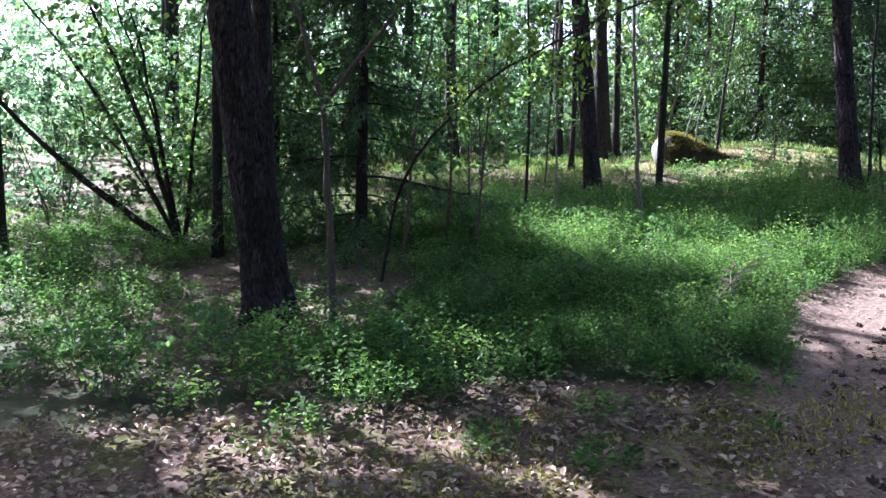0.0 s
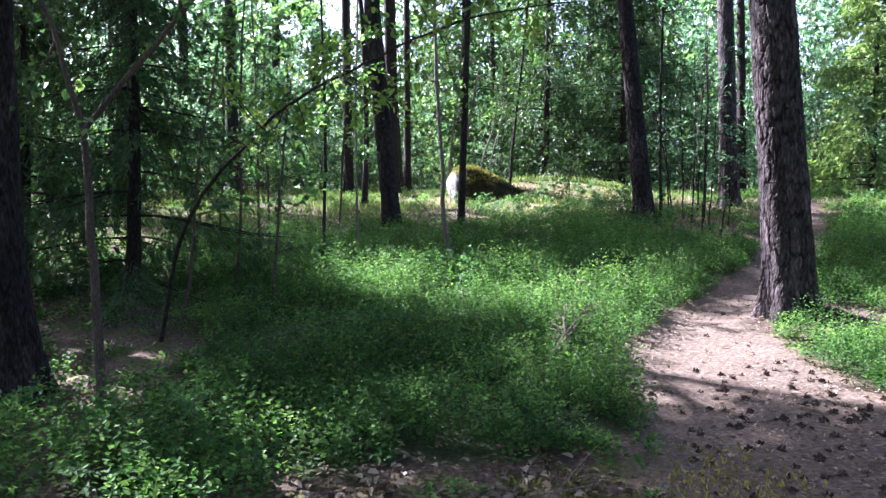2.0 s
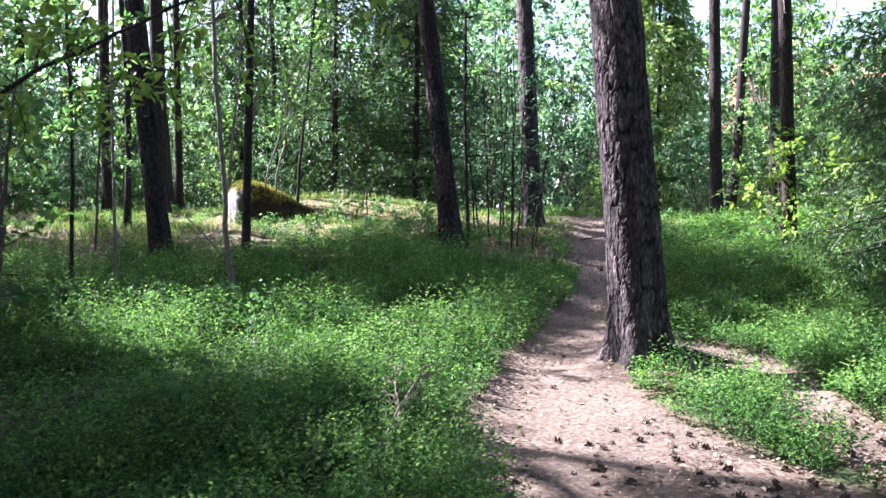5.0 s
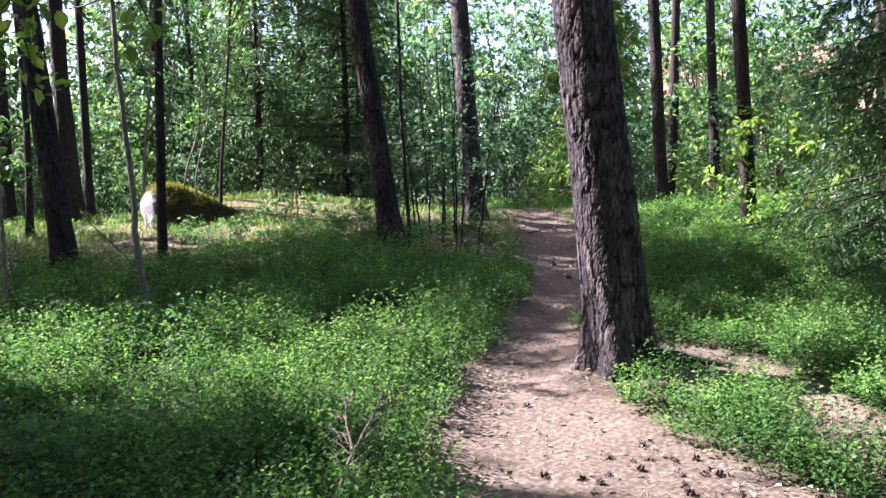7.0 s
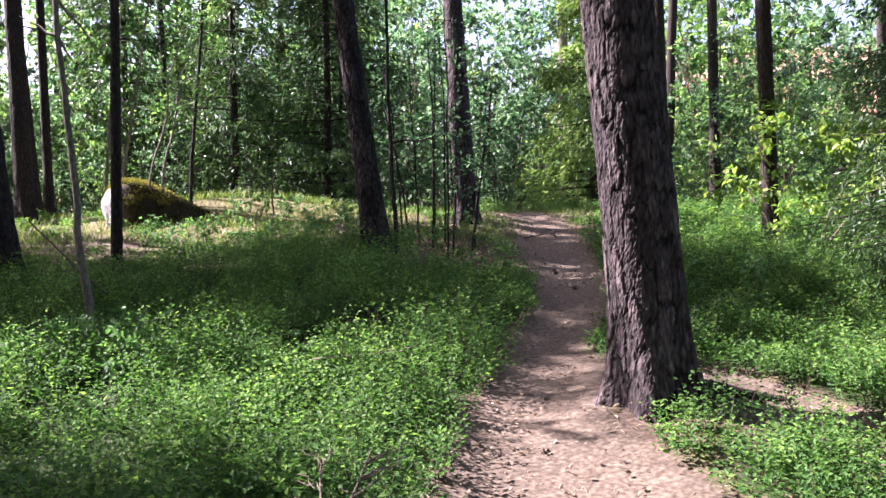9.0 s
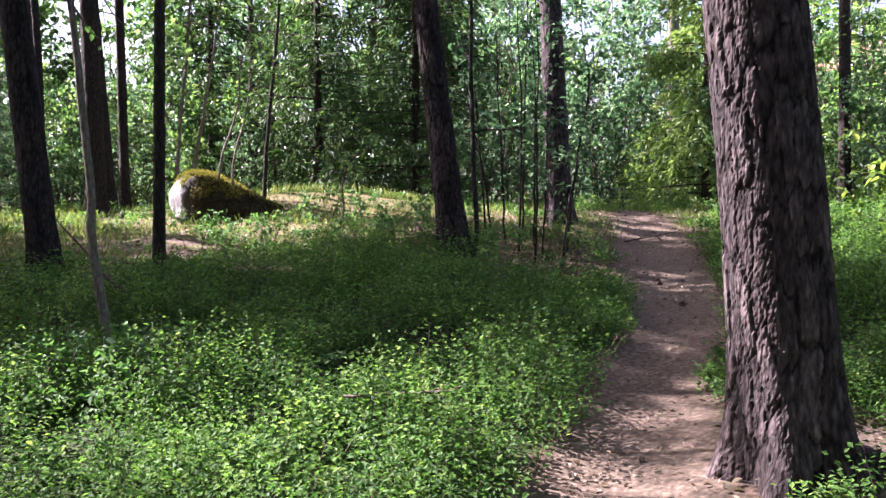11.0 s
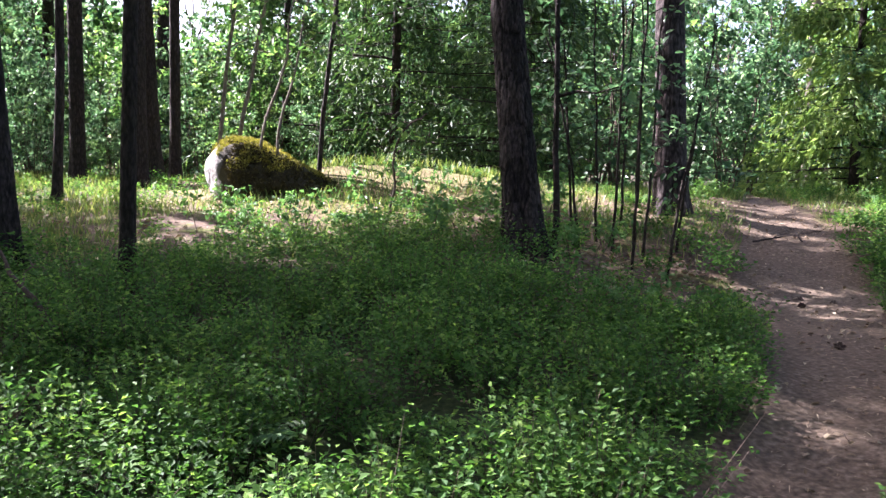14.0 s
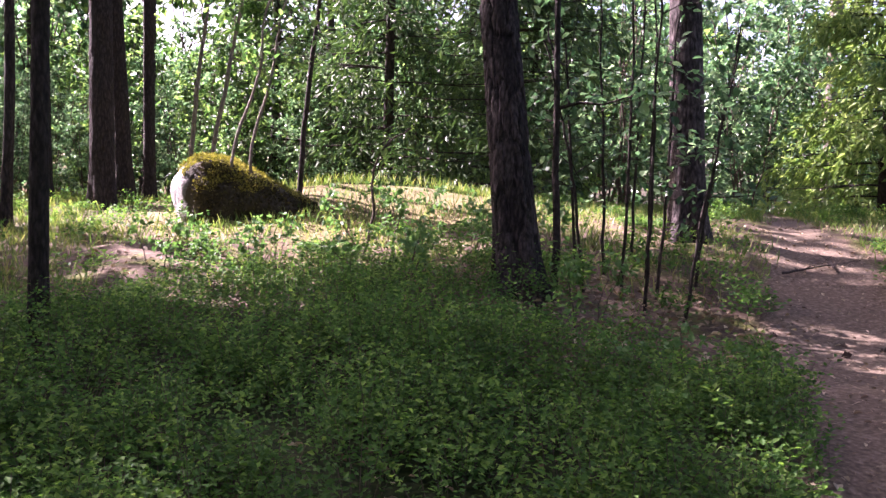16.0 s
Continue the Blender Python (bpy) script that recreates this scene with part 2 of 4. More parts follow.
def lumps(x, y, k, seed):
    """Smooth patchiness between 0 and 1."""
    r = np.random.default_rng(seed)
    v = np.zeros_like(x)
    for _ in range(7):
        w = r.standard_normal(2) * k
        v += np.sin(x * w[0] + y * w[1] + r.random() * 6.28)
    return np.clip(0.5 + v / 6.0, 0, 1)


def carpet_amount(x, y):
    d = (1 - np.clip(path_amount(x, y) * 1.3, 0, 1)) * (1 - 0.92 * bare_amount(x, y)) * (1 - 0.95 * np.clip(mound_amount(x, y) * 1.4, 0, 1))
    d = d * (1 - np.exp(-((x - 4.29) ** 2 + (y - 7.07) ** 2) / 0.42))
    # thin growth under the old pine and its spruce, and on the bare slope by the leaning pine
    d = d * (1 - 0.75 * np.exp(-(((x + 1.2) / 1.6) ** 2 + ((y - 7.6) / 1.7) ** 2))) * np.where(x < -0.6, 0.65, 1.0)
    d = d * (1 - 0.92 * np.exp(-(((x - 6.1) / 0.8) ** 2 + ((y - 11.35) / 1.0) ** 2))) * (1 - 0.9 * np.clip((y - 11.3) / 1.6, 0, 1)) * (1 - 0.85 * np.exp(-((x - 5.3) ** 2 + (y - 11.2) ** 2) / 0.4))
    tuft = np.exp(-(((x - 4.12) / 0.5) ** 2 + ((y - 5.9) / 0.33) ** 2))
    return np.maximum(np.clip(d, 0, 1), 0.7 * tuft) * (0.7 + 0.3 * np.clip(lumps(x, y, 1.6, 5) * 1.7 - 0.2, 0, 1))


# ---- ground patches kept sunlit by leaving out unseen crown clumps: centre and half-widths ----
GAPS = [(-0.2, 4.1, 0.7, 0.12), (0.6, 5.2, 0.3, 0.08), (-2.4, 5.9, 0.7, 0.15), (-0.9, 4.75, 0.9, 0.12), (0.5, 3.7, 0.4, 0.1), (1.75, 9.05, 0.9, 0.35), (2.8, 8.4, 1.0, 0.12), (3.7, 8.2, 0.5, 0.15), (2.5, 8.0, 1.2, 0.6), (1.5, 8.1, 0.6, 0.3), (3.0, 6.2, 0.6, 0.3), (3.9, 6.4, 0.5, 0.3), (3.1, 7.0, 0.5, 0.35), (3.3, 9.1, 0.7, 0.06),
        (2.5, 5.75, 0.6, 0.08), (4.9, 5.7, 1.0, 0.55), (5.7, 7.3, 0.4, 0.25), (6.6, 10.6, 0.4, 0.15), (5.4, 9.1, 0.35, 0.16),
        (4.7, 8.1, 0.35, 0.18), (3.6, 7.4, 0.5, 0.3), (4.8, 6.6, 0.3, 0.3), (5.6, 6.0, 0.3, 0.3), (6.5, 5.2, 0.4, 0.4), (8.3, 12.4, 0.3, 0.3), (9.1, 11.7, 0.3, 0.3), (9.9, 11.1, 0.3, 0.3), (5.2, 15.4, 3.2, 1.5), (4.8, 13.8, 1.3, 0.8), (5.1, 10.8, 0.4, 0.2), (7.2, 11.1, 0.3, 0.15),
        (8.2, 12.4, 0.5, 0.3), (1.2, 17.0, 2.2, 1.2), (-4.0, 11.5, 1.6, 1.0), (-1.8, 12.8, 1.2, 0.6), (4.6, 12.6, 1.2, 0.5), (3.6, 11.8, 0.9, 0.12), (8.0, 8.9, 0.7, 0.4), (10.0, 15.5, 1.2, 1.0), (2.6, 18.4, 2.6, 1.4), (-0.4, 19.6, 2.4, 1.6), (-4.5, 17.0, 2.0, 1.5), (14.2, 13.6, 1.8, 1.5), (13.0, 14.9, 1.5, 1.2)]
DROP = Vector((SUN_DIR.x / SUN_DIR.z, SUN_DIR.y / SUN_DIR.z))


def opens_gap(p):
    """Whether a clump at p would close one of the openings."""
    x, y, z = p
    g = gz(x - DROP.x * z, y - DROP.y * z)
    sx, sy = x - DROP.x * (z - g), y - DROP.y * (z - g)
    for cx, cy, rx, ry in GAPS:
        if ((sx - cx) / (rx + 0.3)) ** 2 + ((sy - cy) / (ry + 0.3)) ** 2 < 1:
            return True
    if sy < 2.4:
        return False
    if path_amount(sx, sy) > 0.1 and sy > 8.5:
        return noise.noise((sx * 1.3, sy * 1.3, 8.0)) > 0.33
    if 0.5 < sx < 6.4 and 8.8 < sy < 12.2:
        return noise.noise((sx * 1.3, sy * 1.3, 8.0)) > 0.34
    if sx > 4.8 and sy < 11.5:
        return noise.noise((sx * 0.8, sy * 0.8, 5.0)) > -0.22
    if sy > 14.5 or sx > 6.5 or sx < -4.5:
        return noise.noise((sx * 0.45, sy * 0.45, 3.0)) > -0.28
    return noise.noise((sx * 1.2, sy * 1.2, 8.0)) > 0.28


# ---- mesh helpers ----
def mesh_of(name, verts, faces, mat, smooth=False):
    """One mesh from an array of places and an array of faces with equally many corners."""
    verts, faces = np.asarray(verts, np.float32), np.asarray(faces, np.int32)
    me = bpy.data.meshes.new(name)
    me.vertices.add(len(verts))
    me.vertices.foreach_set("co", verts.ravel())
    k = faces.shape[1]
    me.loops.add(faces.size)
    me.loops.foreach_set("vertex_index", faces.ravel())
    me.polygons.add(len(faces))
    me.polygons.foreach_set("loop_start", np.arange(len(faces), dtype=np.int32) * k)
    me.update(calc_edges=True)
    me.polygons.foreach_set("use_smooth", np.full(len(faces), smooth))
    me.materials.append(mat)
    return me


def part(name, me, parent, label=""):
    ob = new(name, me)
    ob.parent = parent
    return tagged(ob, label) if label else ob


def thing(name, place, label, category, group="", kind=""):
    ob = new(name)
    ob.matrix_basis = pose(*place)
    return tagged(ob, label, category, group, kind)


def tube(points, radii, sides=7, wob=0.0):
    """Places and four-cornered faces of a bent, tapering stem."""
    P = np.asarray(points, float)
    r = np.asarray(radii, float)
    t = np.gradient(P, axis=0)
    t /= np.linalg.norm(t, axis=1)[:, None] + 1e-9
    ref = np.where(np.abs(t[:, 2:3]) > 0.9, np.array([[1.0, 0, 0]]), np.array([[0, 0, 1.0]]))
    a = np.cross(t, ref)
    a /= np.linalg.norm(a, axis=1)[:, None] + 1e-9
    b = np.cross(t, a)
    th = np.arange(sides) / sides * 2 * np.pi
    rr = r[:, None] * (1 + wob * rng.standard_normal((len(P), sides)))
    V = P[:, None, :] + rr[..., None] * (np.cos(th)[None, :, None] * a[:, None, :] + np.sin(th)[None, :, None] * b[:, None, :])
    i = np.arange(len(P) - 1)[:, None] * sides
    j = np.arange(sides)[None, :]
    q = np.stack([i + j, i + (j + 1) % sides, i + sides + (j + 1) % sides, i + sides + j], -1).reshape(-1, 4)
    return V.reshape(-1, 3), q


class Pile:
    """Gathers pieces of one mesh."""
    def __init__(self):
        self.v, self.f, self.n = [], [], 0

    def add(self, v, f):
        self.v.append(np.asarray(v))
        self.f.append(np.asarray(f) + self.n)
        self.n += len(v)

    def mesh(self, name, mat, smooth=False):
        return mesh_of(name, np.concatenate(self.v), np.concatenate(self.f), mat, smooth)


def unit(v):
    return v / (np.linalg.norm(v, axis=-1, keepdims=True) + 1e-9)


def leaves(at, along, up, length, width, fold=0.25, broad=False):
    """Leaf blades folded along the midrib. at: where the stalk joins; along: the way of the tip; up: the blade's upper side."""
    at, along = np.asarray(at, float), unit(np.asarray(along, float))
    side = unit(np.cross(along, up))
    nrm = np.cross(side, along)
    L, W = np.asarray(length)[:, None], np.asarray(width)[:, None]
    N = len(at)
    tip = at + along * L - nrm * L * 0.12
    if not broad:
        m = at + along * L * 0.45
        l = m + side * W * 0.5 + nrm * W * fold
        r = m - side * W * 0.5 + nrm * W * fold
        V = np.stack([at, l, tip, r], 1).reshape(-1, 3)
        return V, np.arange(N * 4).reshape(N, 4)
    l1 = at + along * L * 0.22 + side * W * 0.42 + nrm * W * fold * 0.8
    r1 = at + along * L * 0.22 - side * W * 0.42 + nrm * W * fold * 0.8
    l2 = at + along * L * 0.62 + side * W * 0.46 + nrm * W * fold * 0.7
    r2 = at + along * L * 0.62 - side * W * 0.46 + nrm * W * fold * 0.7
    V = np.stack([at, l1, l2, tip, r2, r1], 1).reshape(-1, 3)
    k = np.arange(N)[:, None] * 6
    F = np.concatenate([k + np.array([[0, 1, 2, 3]]), k + np.array([[0, 3, 4, 5]])])
    return V, F


def rand_dirs(n, lift=0.0):
    d = rng.standard_normal((n, 3))
    d[:, 2] += lift
    return unit(d)


# ---- the ground ----
def axis(lo, hi, fine_lo, fine_hi, step):
    mid = np.arange(fine_lo, fine_hi, step)
    out = [fine_hi]
    s = step
    while out[-1] < hi:
        s *= 1.25
        out.append(out[-1] + s)
    inn = [fine_lo]
    s = step
    while inn[-1] > lo:
        s *= 1.25
        inn.append(inn[-1] - s)
    return np.concatenate([inn[:0:-1], mid, out])


def build_ground():
    xs, ys = axis(-900, 900, -6, 12, 0.085), axis(-900, 900, 1, 18, 0.085)
    X, Y = np.meshgrid(xs, ys)
    Z = height(X, Y)
    near = np.exp(-((X - 3) ** 2 + (Y - 9) ** 2) / 250)
    bump = np.zeros_like(Z)
    for k, amp in ((0.9, 0.035), (2.3, 0.02), (6.0, 0.010), (13.0, 0.004)):
        ph = rng.random(6) * 6.28
        w = rng.standard_normal((6, 2)) * k
        for q in range(6):
            bump += amp * 0.5 * np.sin(X * w[q, 0] + Y * w[q, 1] + ph[q])
    path = path_amount(X, Y)
    Z = Z + near * bump * (1 - 0.85 * path) - 0.02 * path * near
    n0, n1 = X.shape
    idx = np.arange(n0 * n1).reshape(n0, n1)
    F = np.stack([idx[:-1, :-1], idx[:-1, 1:], idx[1:, 1:], idx[1:, :-1]], -1).reshape(-1, 4)
    me = mesh_of("ground", np.stack([X, Y, Z], -1).reshape(-1, 3), F, ground_material(), True)
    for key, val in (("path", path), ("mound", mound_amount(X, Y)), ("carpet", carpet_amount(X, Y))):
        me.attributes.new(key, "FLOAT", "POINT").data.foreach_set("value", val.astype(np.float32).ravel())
    tagged(new("ground", me), "forest floor of soil, needles and leaf litter with a worn path", "ground", kind="structure")


build_ground()


# ---- trees ----
def pine_trunk_mesh(name, lean, r, tall, sides, step, mat, relief=0.02, flare=0.45, bend=0.0):
    """A trunk with raised, elongated bark plates and a flared foot."""
    fine = np.arange(-0.25, min(tall, 5.0), step)
    z = np.concatenate([fine, np.arange(min(tall, 5.0), tall + 0.3, 0.4)]) if tall > 5 else fine
    th = np.arange(sides) / sides * 2 * np.pi
    Zg, Tg = np.meshgrid(z, th, indexing="ij")
    rad = r * (1 - 0.55 * np.clip(Zg, 0, tall) / tall) + r * flare * np.exp(-np.clip(Zg + 0.05, 0, 9) / 0.22)
    ph = rng.random(3) * 6.28
    rad = rad * (1 + 0.03 * np.sin(2 * Tg + ph[0] + Zg * 0.7) + (0.05 + 0.16 * np.exp(-np.clip(Zg, 0, 9) / 0.25)) * np.sin(5 * Tg + ph[1]) * np.exp(-np.clip(Zg, 0, 9) / 0.8) + 0.02 * np.sin(3 * Tg + Zg * 1.9 + ph[2]))
    # plates: the distance between the nearest and second nearest of scattered seeds
    cw = 0.066
    nu = max(6, int(round(2 * np.pi * r / cw)))
    nv = int(5.5 / (cw * 4.6)) + 3
    su = np.arange(nu)[None, :] + rng.random((1, nu)) * 0.5 + rng.random((nv, nu)) * 0.4
    sv = np.arange(nv)[:, None] + rng.random((1, nu)) + rng.random((nv, nu)) * 0.55 - 0.5
    U = Tg / (2 * np.pi) * nu + 0.22 * np.sin(Zg * 6.0 + Tg * 3)
    Vv = (Zg + 0.25) / (cw * 4.6)
    for kz, kt, amp in ((11.0, 4, 0.10), (23.0, 9, 0.06), (61.0, 19, 0.05), (113.0, 37, 0.04)):
        p, q = rng.random(2) * 6.28
        U = U + amp * np.sin(Zg * kz + Tg * kt + p) * np.sin(Zg * kz * 0.63 - Tg * kt + q)
        Vv = Vv + amp * 0.6 * np.sin(Zg * kz * 0.8 - Tg * (kt + 2) + q)
    best = np.full(U.shape, 9.0)
    second = np.full(U.shape, 9.0)
    tone = np.zeros(U.shape)
    iv, iu = np.floor(Vv).astype(int), np.floor(U).astype(int)
    for dv in (-1, 0, 1):
        for du in (-2, -1, 0, 1):
            a, b = np.clip(iv + dv, 0, nv - 1), iu + du
            su_ = su[a, b % nu] + (b - b % nu)
            d = np.hypot(U - su_, 0.8 * (Vv - sv[a, b % nu]))
            closer = d < best
            second = np.where(closer, best, np.minimum(second, d))
            tone = np.where(closer, (su[a, b % nu] * 7.31) % 1, tone)
            best = np.minimum(best, d)
    plate = np.clip((second - best) / 0.15, 0, 1) ** 0.8
    fade = np.clip((5.2 - Zg) / 0.5, 0, 1)
    rad = rad + relief * fade * (plate * (0.55 + 0.8 * tone) - 0.6) + relief * 0.10 * rng.standard_normal(U.shape) * fade
    cx = lean[0] * Zg + bend * np.sin(Zg * 0.9) * 0.5
    cy = lean[1] * Zg
    V = np.stack([cx + rad * np.cos(Tg), cy + rad * np.sin(Tg), Zg], -1).reshape(-1, 3)
    i = np.arange(len(z) - 1)[:, None] * sides
    j = np.arange(sides)[None, :]
    F = np.stack([i + j, i + (j + 1) % sides, i + sides + (j + 1) % sides, i + sides + j], -1).reshape(-1, 4)
    me = mesh_of(name, V, F, mat, relief < 0.012)
    me.attributes.new("tone", "FLOAT", "POINT").data.foreach_set("value", (0.5 + (tone - 0.5) * fade).astype(np.float32).ravel())
    me.attributes.new("plate", "FLOAT", "POINT").data.foreach_set("value", (plate * fade + (1 - fade)).astype(np.float32).ravel())
    return me


CROWNS = []          # (thing, base, lean, bottom, top, spread)


def tall_tree(name, x, y, lean, r, tall, label, mat=BARK_PINE, detail=1, category="tree", group="pines", bend=0.0, spread=2.6, low=7.0, stubs=2):
    z = gz(x, y)
    t = thing(name, (x, y, z - 0.02), label, category, group)
    sides, step, relief = {0: (12, 0.3, 0.005), 1: (36, 0.06, 0.011), 2: (80, 0.026, 0.017), 3: (160, 0.0135, 0.012)}[detail]
    part("trunk", pine_trunk_mesh("trunk", lean, r, tall, sides, step, mat, relief * min(1.0, r / 0.14), bend=bend), t)
    for _ in range(stubs):
        h = rng.uniform(2.3, 5.5)
        a = rng.uniform(0, 6.28)
        d = np.array([math.cos(a), math.sin(a), rng.uniform(-0.3, 0.3)])
        at = np.array([lean[0] * h, lean[1] * h, h]) + d * r * 0.6
        n = 6
        q = [at + d * k * rng.uniform(0.12, 0.2) + np.array([0, 0, -0.01 * k * k]) + rng.standard_normal(3) * 0.02 for k in range(n)]
        part("dead_branch", mesh_of("dead_branch", *tube(q, np.linspace(0.012, 0.003, n), 5), BARK_TWIG, True), t, "thin bare dead branch")
    CROWNS.append((t, np.array([x, y, z]), np.array(lean), low, tall, spread))
    return t


def grow_crowns():
    """Limbs and clumps of needles high on every tall tree, mostly unseen and added to cast shade, keeping clear of the
    openings.
    """
    for t, base, lean, low, tall, spread in CROWNS:
        limb, leafy = Pile(), Pile()
        h = low
        while h < tall - 0.4:
            for _ in range(3 if -5 < base[0] < 3.6 and 11.5 < base[1] < 23 else 2):
                a = rng.uniform(0, 6.28)
                reach = spread * (0.55 + 0.45 * math.sin(math.pi * min(1, (h - low + 1.2) / (tall - low + 1.6)))) * rng.uniform(0.7, 1.15)
                d = np.array([math.cos(a), math.sin(a), rng.uniform(0.05, 0.4)])
                s = np.array([lean[0] * h, lean[1] * h, h])
                n = 5
                pts = np.array([s + d * reach * k / (n - 1) + np.array([0, 0, -0.06 * k]) for k in range(n)])
                grew = 0
                for f in np.arange(0.35, 1.05, 0.16):
                    c = s + d * reach * f + rng.standard_normal(3) * 0.22
                    if opens_gap(base + c):
                        continue
                    grew += 1
                    m = 22
                    p = c + rng.standard_normal((m, 3)) * np.array([0.30, 0.30, 0.16])
                    leafy.add(*leaves(p, rand_dirs(m, 0.2), rand_dirs(m, 1.0), rng.uniform(0.18, 0.34, m), rng.uniform(0.09, 0.17, m)))
                if grew > 3:
                    limb.add(*tube(pts, np.linspace(0.045, 0.01, n), 5))
            h += rng.uniform(0.3, 0.5)
        if limb.n:
            part("branch", limb.mesh("branch", BARK_TWIG, True), t)
            part("crown", leafy.mesh("crown", NEEDLE_PINE), t)


PINE = "tall pine with a straight dark plated bark trunk"
tall_tree("pine_tree", -1.32, 6.83, (-0.13, 0.0), 0.175, 12, "leaning pine standing among bilberry, bark coloured darker for shade", BARK_SHADE, detail=2, stubs=5)
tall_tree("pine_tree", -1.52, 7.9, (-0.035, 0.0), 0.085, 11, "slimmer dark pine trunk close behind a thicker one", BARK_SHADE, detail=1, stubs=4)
tall_tree("pine_tree", 4.29, 7.07, (-0.07, 0.05), 0.185, 14, "thick pine with deeply plated bark beside the path", detail=3, stubs=0)
tall_tree("pine_tree", 5.31, 11.64, (-0.01, 0.22), 0.118, 12, "leaning pine with plated bark coloured darker for shade and bare foot", BARK_SHADE, detail=2)
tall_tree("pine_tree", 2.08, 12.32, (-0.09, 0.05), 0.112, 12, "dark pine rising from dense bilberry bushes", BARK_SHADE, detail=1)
tall_tree("pine_tree", 7.47, 13.12, (0.01, 0.10), 0.135, 14, "pine at the path bend with plated lower bark", detail=1)
tall_tree("pine_tree", 2.79, 11.58, (0.01, -0.04), 0.043, 8.0, "slender straight young trunk among bilberry bushes", BARK_DARK, 1, bend=0.0, spread=1.6, low=5.0, stubs=2)
tall_tree("pine_tree", 8.54, 9.45, (-0.10, -0.04), 0.08, 11, "slender reddish-dark pine across the path", BARK_DARK, 1, stubs=6)
tall_tree("pine_tree", 11.25, 13.28, (-0.03, 0.0), 0.10, 12, "dark pine standing in green undergrowth", BARK_DARK, 1)
tall_tree("pine_tree", 2.95, 16.8, (-0.02, 0.05), 0.118, 12, "broad dark trunk with a flared foot near the boulder", BARK_DARK, 1)
tall_tree("pine_tree", 3.17, 17.35, (-0.06, 0.05), 0.085, 12, "slim trunk leaning beside a broader dark one", BARK_DARK, 1)
tall_tree("pine_tree", 3.42, 17.8, (-0.01, 0.02), 0.068, 12, "slim pine trunk behind the mossy boulder", BARK_DARK, 1)
tall_tree("pine_tree", 2.3, 17.9, (-0.02, 0.02), 0.09, 12, "dark trunk in front of leafy undergrowth", BARK_DARK, 1)
tall_tree("pine_tree", 2.2, 15.4, (-0.02, 0.05), 0.045, 10, "slim crooked dark trunk behind a thicker pine", BARK_DARK, 1, bend=0.12)
tall_tree("pine_tree", 11.3, 18.8, (-0.02, 0.02), 0.10, 13, "dark pine behind the bend of the path", BARK_DARK, 1)
tall_tree("pine_tree", -2.33, 9.24, (0.0, 0.0), 0.052, 9, "thin upright trunk in shade beside bushes", BARK_DARK, 1, spread=1.8)
tall_tree("aspen_tree", 17.6, 22.6, (0.0, 0.0), 0.17, 13, "pale grey trunk rising from light green bushes", BARK_SMOOTH, 1, group="aspens")
for bx, by, br in ((10.2, 21.0, 0.11), (9.0, 22.5, 0.09), (6.3, 21.8, 0.07), (0.2, 17.8, 0.12), (-1.6, 15.6, 0.11), (-4.4, 14.6, 0.12), (-6.6, 12.4, 0.13), (-3.0, 19.0, 0.12),
                   (-8.6, 16.0, 0.14), (-6.0, 19.5, 0.12), (-10.5, 12.0, 0.13), (-11.0, 19.0, 0.14), (14.8, 15.2, 0.11), (17.0, 18.5, 0.13), (13.6, 10.8, 0.10), (16.2, 12.0, 0.12), (8.0, 26.0, 0.13),
                   (13.0, 27.0, 0.14), (1.5, 26.0, 0.13), (-5.0, 26.5, 0.14), (22.0, 16.0, 0.14), (-4.9, 9.75, 0.13), (-1.0, 22.0, 0.12), (-12.5, 24.0, 0.14), (3.5, 23.5, 0.12)):
    tall_tree("pine_tree", bx, by, (rng.uniform(-0.05, 0.05), rng.uniform(-0.05, 0.05)), br, rng.uniform(11, 14), "tall dark pine standing further back in the wood", BARK_DARK, 0, bend=rng.uniform(-0.12, 0.12), spread=3.6 if -2.5 < bx < 1 and by < 20 else 2.6)
# unseen pines added on the left so their crowns shade the litter
for bx, by in ((-5.6, 7.9), (-7.9, 9.2), (-8.3, 6.6), (-6.4, 5.6)):
    tall_tree("pine_tree", bx, by, (0.0, 0.0), 0.14, 12, "tall pine added out of view to shade the leaf litter", BARK_DARK, 0, spread=3.6, low=5.5)
# pines added towards the sun only to cast shade on the slope
for bx, by in ((-4.2, 21.4), (-2.0, 18.6), (-5.4, 22.8)):
    tall_tree("pine_tree", bx, by, (0.0, 0.0), 0.12, 12, "tall dark pine added to shade the slope", BARK_DARK, 0, spread=3.6, low=5.5)
# unseen wide-crowned trees added behind and beside the walker to cut the sky light
for bx, by in ((7.8, 1.2), (5.0, -2.2), (1.2, -2.8), (-4.2, -0.5), (11.0, 5.2), (10.6, 0.5), (-1.5, -5.5), (-7.5, 3.5)):
    tall_tree("oak_tree", bx, by, (rng.uniform(-0.05, 0.05), rng.uniform(-0.05, 0.05)), 0.16, 9.5, "wide-crowned oak added out of view to shade the clearing", BARK_DARK, 0, group="oaks", spread=4.2, low=3.6)
# unseen pines added round the walker, their crowns closing off more sky
for bx, by in ((-4, -3), (2, -5), (6.5, -1), (9.5, 3.0), (-7, 2), (-9, 7), (12, 5), (0, -9), (8, -7), (-8, -8)):
    tall_tree("pine_tree", bx, by, (rng.uniform(-0.05, 0.05), rng.uniform(-0.05, 0.05)), 0.15, 12, "tall pine added out of view to close off the sky", BARK_DARK, 0)
grow_crowns()


